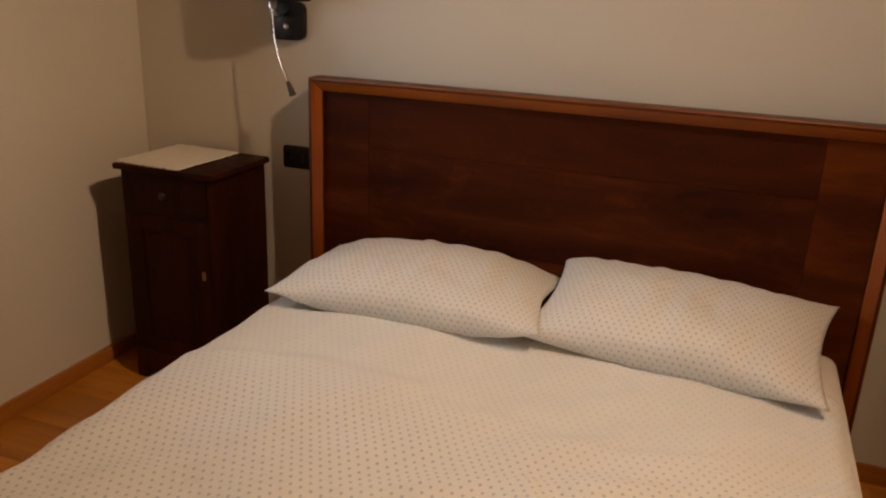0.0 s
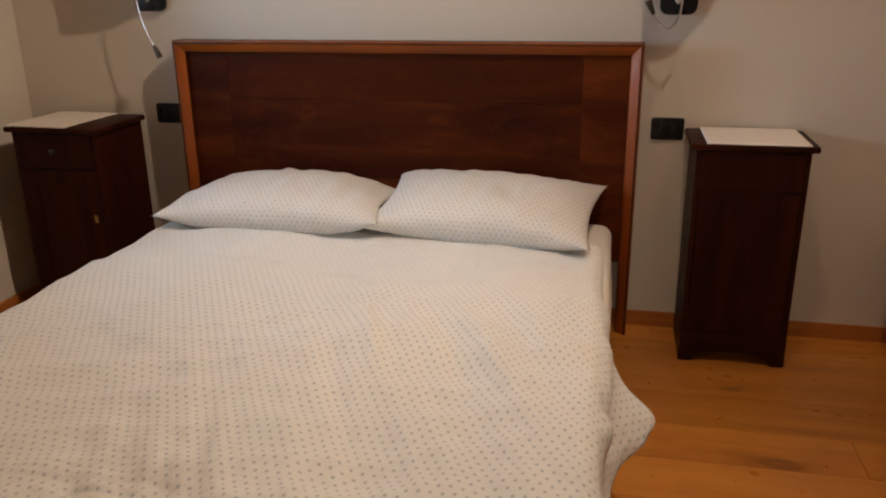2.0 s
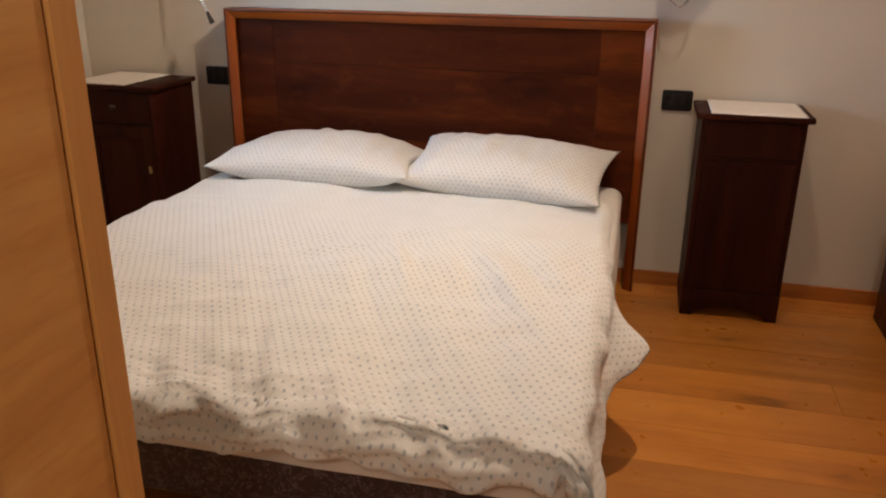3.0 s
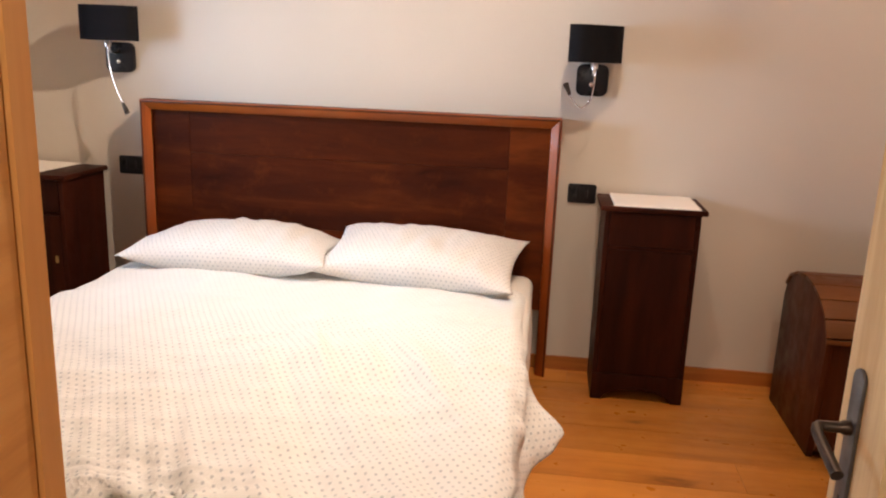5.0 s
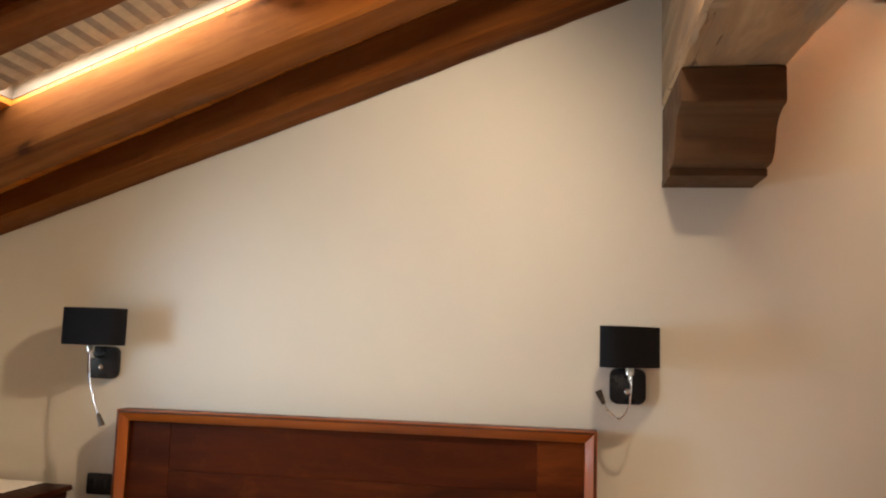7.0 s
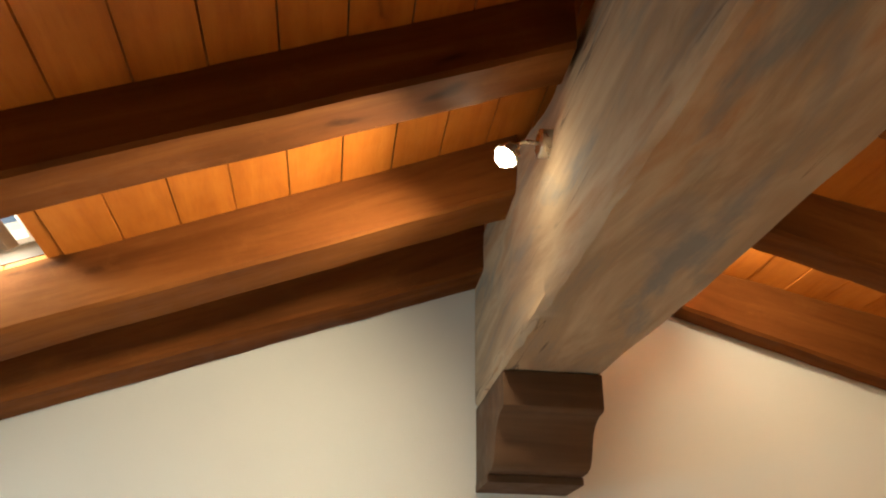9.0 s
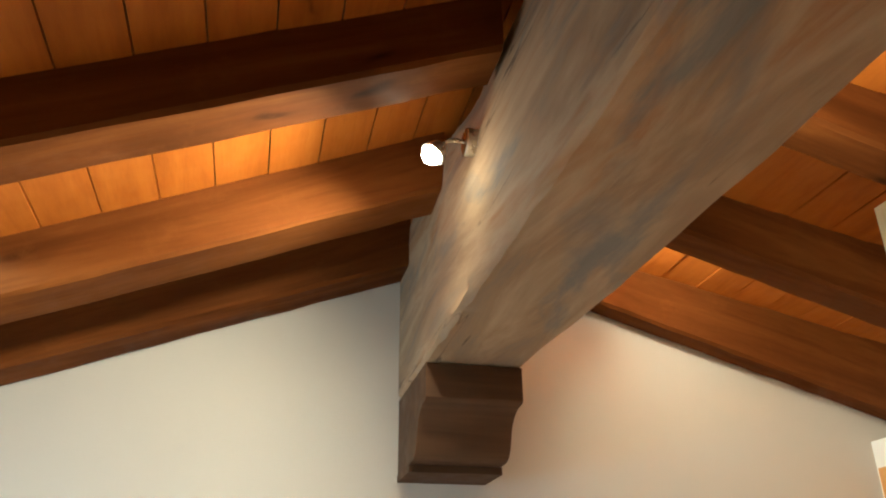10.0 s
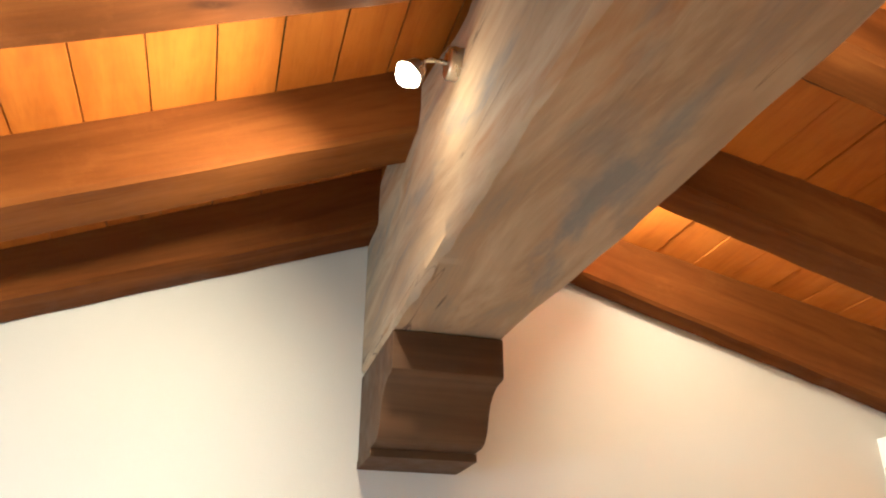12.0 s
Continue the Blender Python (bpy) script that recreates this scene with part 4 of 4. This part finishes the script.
def doily(at, w, d, label, seed, over, turn=0.0):
    """A thin lace cloth with a scalloped hem; its front edge hangs a little over the cabinet top."""
    nu, nv = 48, 36

    def fn(u, v):
        x = (u - 0.5) * w
        y = -v * (d + over)
        edge = 0.006
        if v >= 0.999:
            y -= edge * abs(math.sin(u * math.pi * 9))
        if u < 0.001 or u > 0.999:
            x += math.copysign(edge, x) * abs(math.sin(v * math.pi * 8))
        z = 0.0032 + 0.0018 * (1 + noise.noise(Vector((x * 22 + seed, y * 22, 0))))
        if -y > d:
            q = -y - d
            r = 0.008
            a = min(q / r, 1.35)
            y, z = -d - r * math.sin(a) - 0.001, z - r * (1 - math.cos(a)) - max(0.0, q - 1.35 * r) * 0.96
            z -= 0.004 * math.sin(u * 19 + seed) * min(1, q / 0.02)
        return (x, y, z), (x, y)
    ob = cloth_grid("doily", fn, nu, nv, M["lace"], 0.0022)
    ob.location = at
    ob.rotation_euler = (0, 0, radians(turn))
    return tagged(ob, label, "doily", "doilies")


doily((-1.402, -0.035, 0.826), 0.275, 0.330, "white lace doily on the cabinet by the knee wall", 2.0, 0.004, -3)
doily((1.317, -0.015, 0.826), 0.330, 0.283, "white lace doily hanging over the front of the cabinet", 9.0, 0.022, 0)

# ---------------------------------------------------------------- wall lamps


def wall_lamp(at, neck, swing, dx, label):
    """Black bedside wall lamp: rounded plate, chrome stem, oval shade and a reading arm on a flexible neck."""
    root = thing("wall_lamp", at, label, "wall lamp", "bedside wall lamps")
    b = bmesh.new()
    prism(b, rounded(0.132, 0.132, 0.030), 1, -0.026, -0.0005)
    bp = part("backplate", b, M["black"], root, "glossy black wall plate", 0.004)
    for bx, bz, r in ((-0.002, -0.018, 0.0105), (0.004, 0.032, 0.006)):
        b = bmesh.new()
        lathe(b, [(r, 0), (r, 0.006), (r * 0.6, 0.009)], 16, "Y", (bx, 0, bz))
        bmesh.ops.scale(b, vec=(1, -1, 1), verts=b.verts)
        bmesh.ops.recalc_face_normals(b, faces=b.faces[:])
        bmesh.ops.translate(b, vec=(0, -0.026, 0), verts=b.verts)
        part("switch", b, M["chrome"] if r > 0.01 else M["black"], bp, "chrome push switch" if r > 0.01 else "", 0, True)
    b = bmesh.new()
    tube(b, spline([(0, -0.026, 0.02), (0, -0.080, 0.022), (0, -0.112, 0.035), (0, -0.118, 0.08), (0, -0.118, 0.135)]), 0.0075, 12)
    lathe(b, [(0.015, 0.046), (0.015, 0.074), (0.012, 0.078)], 18, "Z", (0, -0.118, 0))
    part("stem", b, M["chrome"], root, "chrome stem", 0, True)
    # shade
    b = bmesh.new()
    n = 48
    a_, b_ = 0.126, 0.058
    rings = []
    for z, k in ((0.072, 1.0), (0.218, 1.0), (0.218, 0.965), (0.072, 0.965)):
        ring = []
        for i in range(n):
            t = 2 * math.pi * i / n
            cx, sx_ = math.cos(t), math.sin(t)
            e = 0.72
            ring.append(b.verts.new((math.copysign(abs(cx) ** e, cx) * a_ * k, math.copysign(abs(sx_) ** e, sx_) * b_ * k, z)))
        rings.append(ring)
    for q in range(4):
        A, B = rings[q], rings[(q + 1) % 4]
        for i in range(n):
            b.faces.new((A[i], A[(i + 1) % n], B[(i + 1) % n], B[i]))
    bmesh.ops.recalc_face_normals(b, faces=b.faces[:])
    sh = part("shade", b, M["black_cloth"], root, "oval black cloth shade", 0, True)
    sh.data.materials.append(M["shade_in"])
    for p in sh.data.polygons:
        if n * 2 <= p.index < n * 3:
            p.material_index = 1
    sh.location = (dx, -0.122, 0)
    sh.rotation_euler = (0, 0, radians(swing))
    b = bmesh.new()
    pts = spline(neck, 10)
    tube(b, pts, 0.0036, 10)
    nk = part("flexible_neck", b, M["chrome"], root, "chrome flexible neck", 0, True)
    e, d = pts[-1], (pts[-1] - pts[-3]).normalized()
    b = bmesh.new()
    tube(b, [e - d * 0.004, e + d * 0.012, e + d * 0.030, e + d * 0.046], 0.007, 14, 1.8)
    part("reading_head", b, M["bronze"], nk, "small reading lamp head", 0, True)
    return root


wall_lamp((-1.058, -0.0, 1.316), [(0.000, -0.118, 0.050), (0.003, -0.122, 0.0), (0.014, -0.130, -0.060), (0.040, -0.141, -0.130), (0.072, -0.148, -0.195)], 2, 0.012, "black wall lamp with oval shade, unlit, beside the headboard")
wall_lamp((1.037, -0.0, 1.302), [(0.004, -0.118, 0.050), (0.004, -0.124, 0.0), (-0.006, -0.136, -0.070), (-0.040, -0.148, -0.108), (-0.078, -0.146, -0.082), (-0.093, -0.141, -0.055)], 40, 0.0, "black wall lamp with oval shade, unlit, its neck curled up")

# ---------------------------------------------------------------- sockets


def socket(at, label):
    root = thing("wall_socket", at, label, "socket", "wall sockets")
    b = bmesh.new()
    prism(b, rounded(0.122, 0.084, 0.010), 1, -0.011, -0.0005)
    part("plate", b, M["black"], root, "", 0.003)
    for i in (-1, 0, 1):
        b = bmesh.new()
        prism(b, [(p[0] + i * 0.0235, p[1]) for p in rounded(0.0215, 0.044, 0.002)], 1, -0.0135, -0.0112)
        md = part("module", b, M["black"], root, "", 0.0008)
        if i:
            b = bmesh.new()
            for k in (-1, 0, 1):
                lathe(b, [(0.0024, -0.0139), (0.0024, -0.0136)], 10, "Y", (i * 0.0235, 0, k * 0.012))
            part("pin_holes", b, M["iron"], md)
    return root


socket((1.032, 0.0, 0.818), "black wall socket plate beside the headboard")
socket((-1.036, 0.0, 0.830), "black wall socket plate half hidden by the headboard")

# ---------------------------------------------------------------- ceiling spots on the ridge beam


def spot(side, y, z, tilt, label):
    root = thing("spotlight", (1.3525 + side * 0.1955, y, z), label, "spotlight", "spotlights on the ridge beam")
    b = bmesh.new()
    lathe(b, [(0.040, -0.030), (0.040, 0.020), (0.036, 0.024)], 24, "X")
    bmesh.ops.scale(b, vec=(side, 1, 1), verts=b.verts)
    bmesh.ops.recalc_face_normals(b, faces=b.faces[:])
    part("base", b, M["nickel"], root, "brushed round base", 0, True)
    b = bmesh.new()
    tube(b, [(side * 0.020, 0, 0), (side * 0.055, 0, 0.001), (side * 0.075, 0, -0.004)], 0.006, 12)
    part("arm", b, M["nickel"], root, "", 0, True)
    # the head opens outwards and down
    aim = Matrix.Translation((side * 0.082, 0.0, -0.012)) @ Matrix.Rotation(radians(side * -tilt), 4, "Y")
    b = bmesh.new()
    prof = [(0.010, 0.0), (0.020, -0.010), (0.030, -0.030), (0.036, -0.052)]
    inner = [(0.0345, -0.052), (0.0285, -0.031), (0.018, -0.0125), (0.004, -0.006)]
    lathe(b, prof + inner, 24)
    bmesh.ops.transform(b, matrix=aim, verts=b.verts)
    hd = part("head", b, M["nickel"], root, "flared metal lamp head", 0, True)
    b = bmesh.new()
    lathe(b, [(0.008, -0.018), (0.018, -0.030), (0.023, -0.046), (0.026, -0.058), (0.023, -0.068), (0.014, -0.076), (0.003, -0.078)], 20)
    bmesh.ops.transform(b, matrix=aim, verts=b.verts)
    part("bulb", b, M["bulb"], hd, "glowing warm white bulb", 0, True)


# the last one is the added lamp, hidden from view by the beam
for side, sy, sz, tilt, *_ in SPOTS:
    spot(side, sy, sz, tilt, "lit nickel spotlight on the ridge beam")

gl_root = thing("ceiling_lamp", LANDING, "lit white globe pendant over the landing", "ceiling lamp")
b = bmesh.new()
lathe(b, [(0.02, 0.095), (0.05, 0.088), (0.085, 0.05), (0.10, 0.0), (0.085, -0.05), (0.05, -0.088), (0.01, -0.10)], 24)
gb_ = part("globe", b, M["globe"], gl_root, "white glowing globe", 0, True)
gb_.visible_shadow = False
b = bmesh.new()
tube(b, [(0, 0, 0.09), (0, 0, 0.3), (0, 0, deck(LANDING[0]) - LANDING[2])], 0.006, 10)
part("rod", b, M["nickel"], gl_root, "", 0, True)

# ---------------------------------------------------------------- chest with an arched lid
CH = thing("chest", (1.885, 0.0, 0.0), "old dark walnut chest with an arched lid", "chest")
prof = [(-0.145, 0.0), (-0.150, 0.47), (-0.700, 0.45), (-0.665, 0.0)]
arch = [(-0.150, 0.472), (-0.168, 0.520), (-0.215, 0.566), (-0.300, 0.598), (-0.400, 0.610), (-0.500, 0.602), (-0.590, 0.573), (-0.660, 0.525), (-0.700, 0.470), (-0.701, 0.452)]
CL = 0.92
for x0 in (0.0, CL - 0.024):
    b = bmesh.new()
    prism(b, prof[:2] + arch[1:-1] + prof[2:], 0, x0, x0 + 0.024)
    part("end_panel", b, M["chest"], CH, "dark end panel", 0.003)
part("front_panel", boxes((0.0245, CL - 0.0245, -0.682, -0.660, 0.03, 0.449)), M["chest"], CH, "", 0.003)
part("back_panel", boxes((0.0245, CL - 0.0245, -0.165, -0.150, 0.03, 0.466)), M["chest"], CH, "", 0.002)
part("bottom", boxes((0.0245, CL - 0.0245, -0.659, -0.166, 0.03, 0.05)), M["chest"], CH)
for (ya, za), (yb, zb) in zip(arch[1:-1], arch[2:]):
    b = bmesh.new()
    dy, dz = yb - ya, zb - za
    ln = math.hypot(dy, dz)
    ny, nz = dz / ln * 0.012, -dy / ln * 0.012
    e = 0.0008 / ln
    pa, pb = (ya + dy * e, za + dz * e), (yb - dy * e, zb - dz * e)
    prism(b, [pa, pb, (pb[0] + ny, pb[1] + nz), (pa[0] + ny, pa[1] + nz)], 0, -0.006, CL + 0.006)
    part("lid_slat", b, M["chest_lid"], CH, "lid slat, its walnut lightened as if lit from above", 0.001)

# ---------------------------------------------------------------- wooden frame by the east wall
ew = tagged(thing("window_3", (X1, -0.59, 0.99), "honey wood framed window by the gable", "window"), kind="structure")
part("window_frame", boxes((-0.03, 0.0, -0.55, 0.55, 1.06, 1.17), (-0.03, 0.0, -0.55, -0.46, 0.0, 1.06), (-0.03, 0.0, 0.46, 0.55, 0.0, 1.06), (-0.03, 0.0, -0.46, 0.46, 0.0, 0.09)), M["casing"], ew, "", 0.004)
part("shutter", boxes((-0.022, -0.0005, -0.459, 0.459, 0.091, 1.059)), M["casing"], ew, "closed honey wood shutter", 0.003)

# ---------------------------------------------------------------- floor: planks laid on a dark bed
flr = setting("floor", boxes((X0 - 0.2, X1 + 0.2, Y1 - 0.2, 0.2, -0.10, -0.018)), M["roof"], "wide honey coloured knotty floorboards", "floor")
PW = 0.205
shared = {}
rng = random.Random(11)
row = 0
y = -0.16
while y > Y1 - PW:
    y0, y1 = max(Y1, y - PW), min(0.0, y) if row else 0.0
    if row == 0:
        y0, y1 = -0.16, 0.0
    cuts = [X0]
    x = X0 + rng.uniform(0.5, 1.6)
    while x < X1 - 0.3:
        cuts.append(x)
        x += rng.uniform(1.3, 2.1)
    if row == 4:
        cuts = [X0, -0.4, 1.61]
    cuts.append(X1)
    for a, c in zip(cuts, cuts[1:]):
        b = boxes((a + 0.0007, c - 0.0007, y0 + 0.0007, y1 - 0.0007, -0.018, rng.uniform(-0.0006, 0.0)))
        part("plank", b, M["floor"], flr, "", 0.0012, segments=1)
    if row:
        y -= PW
    row += 1
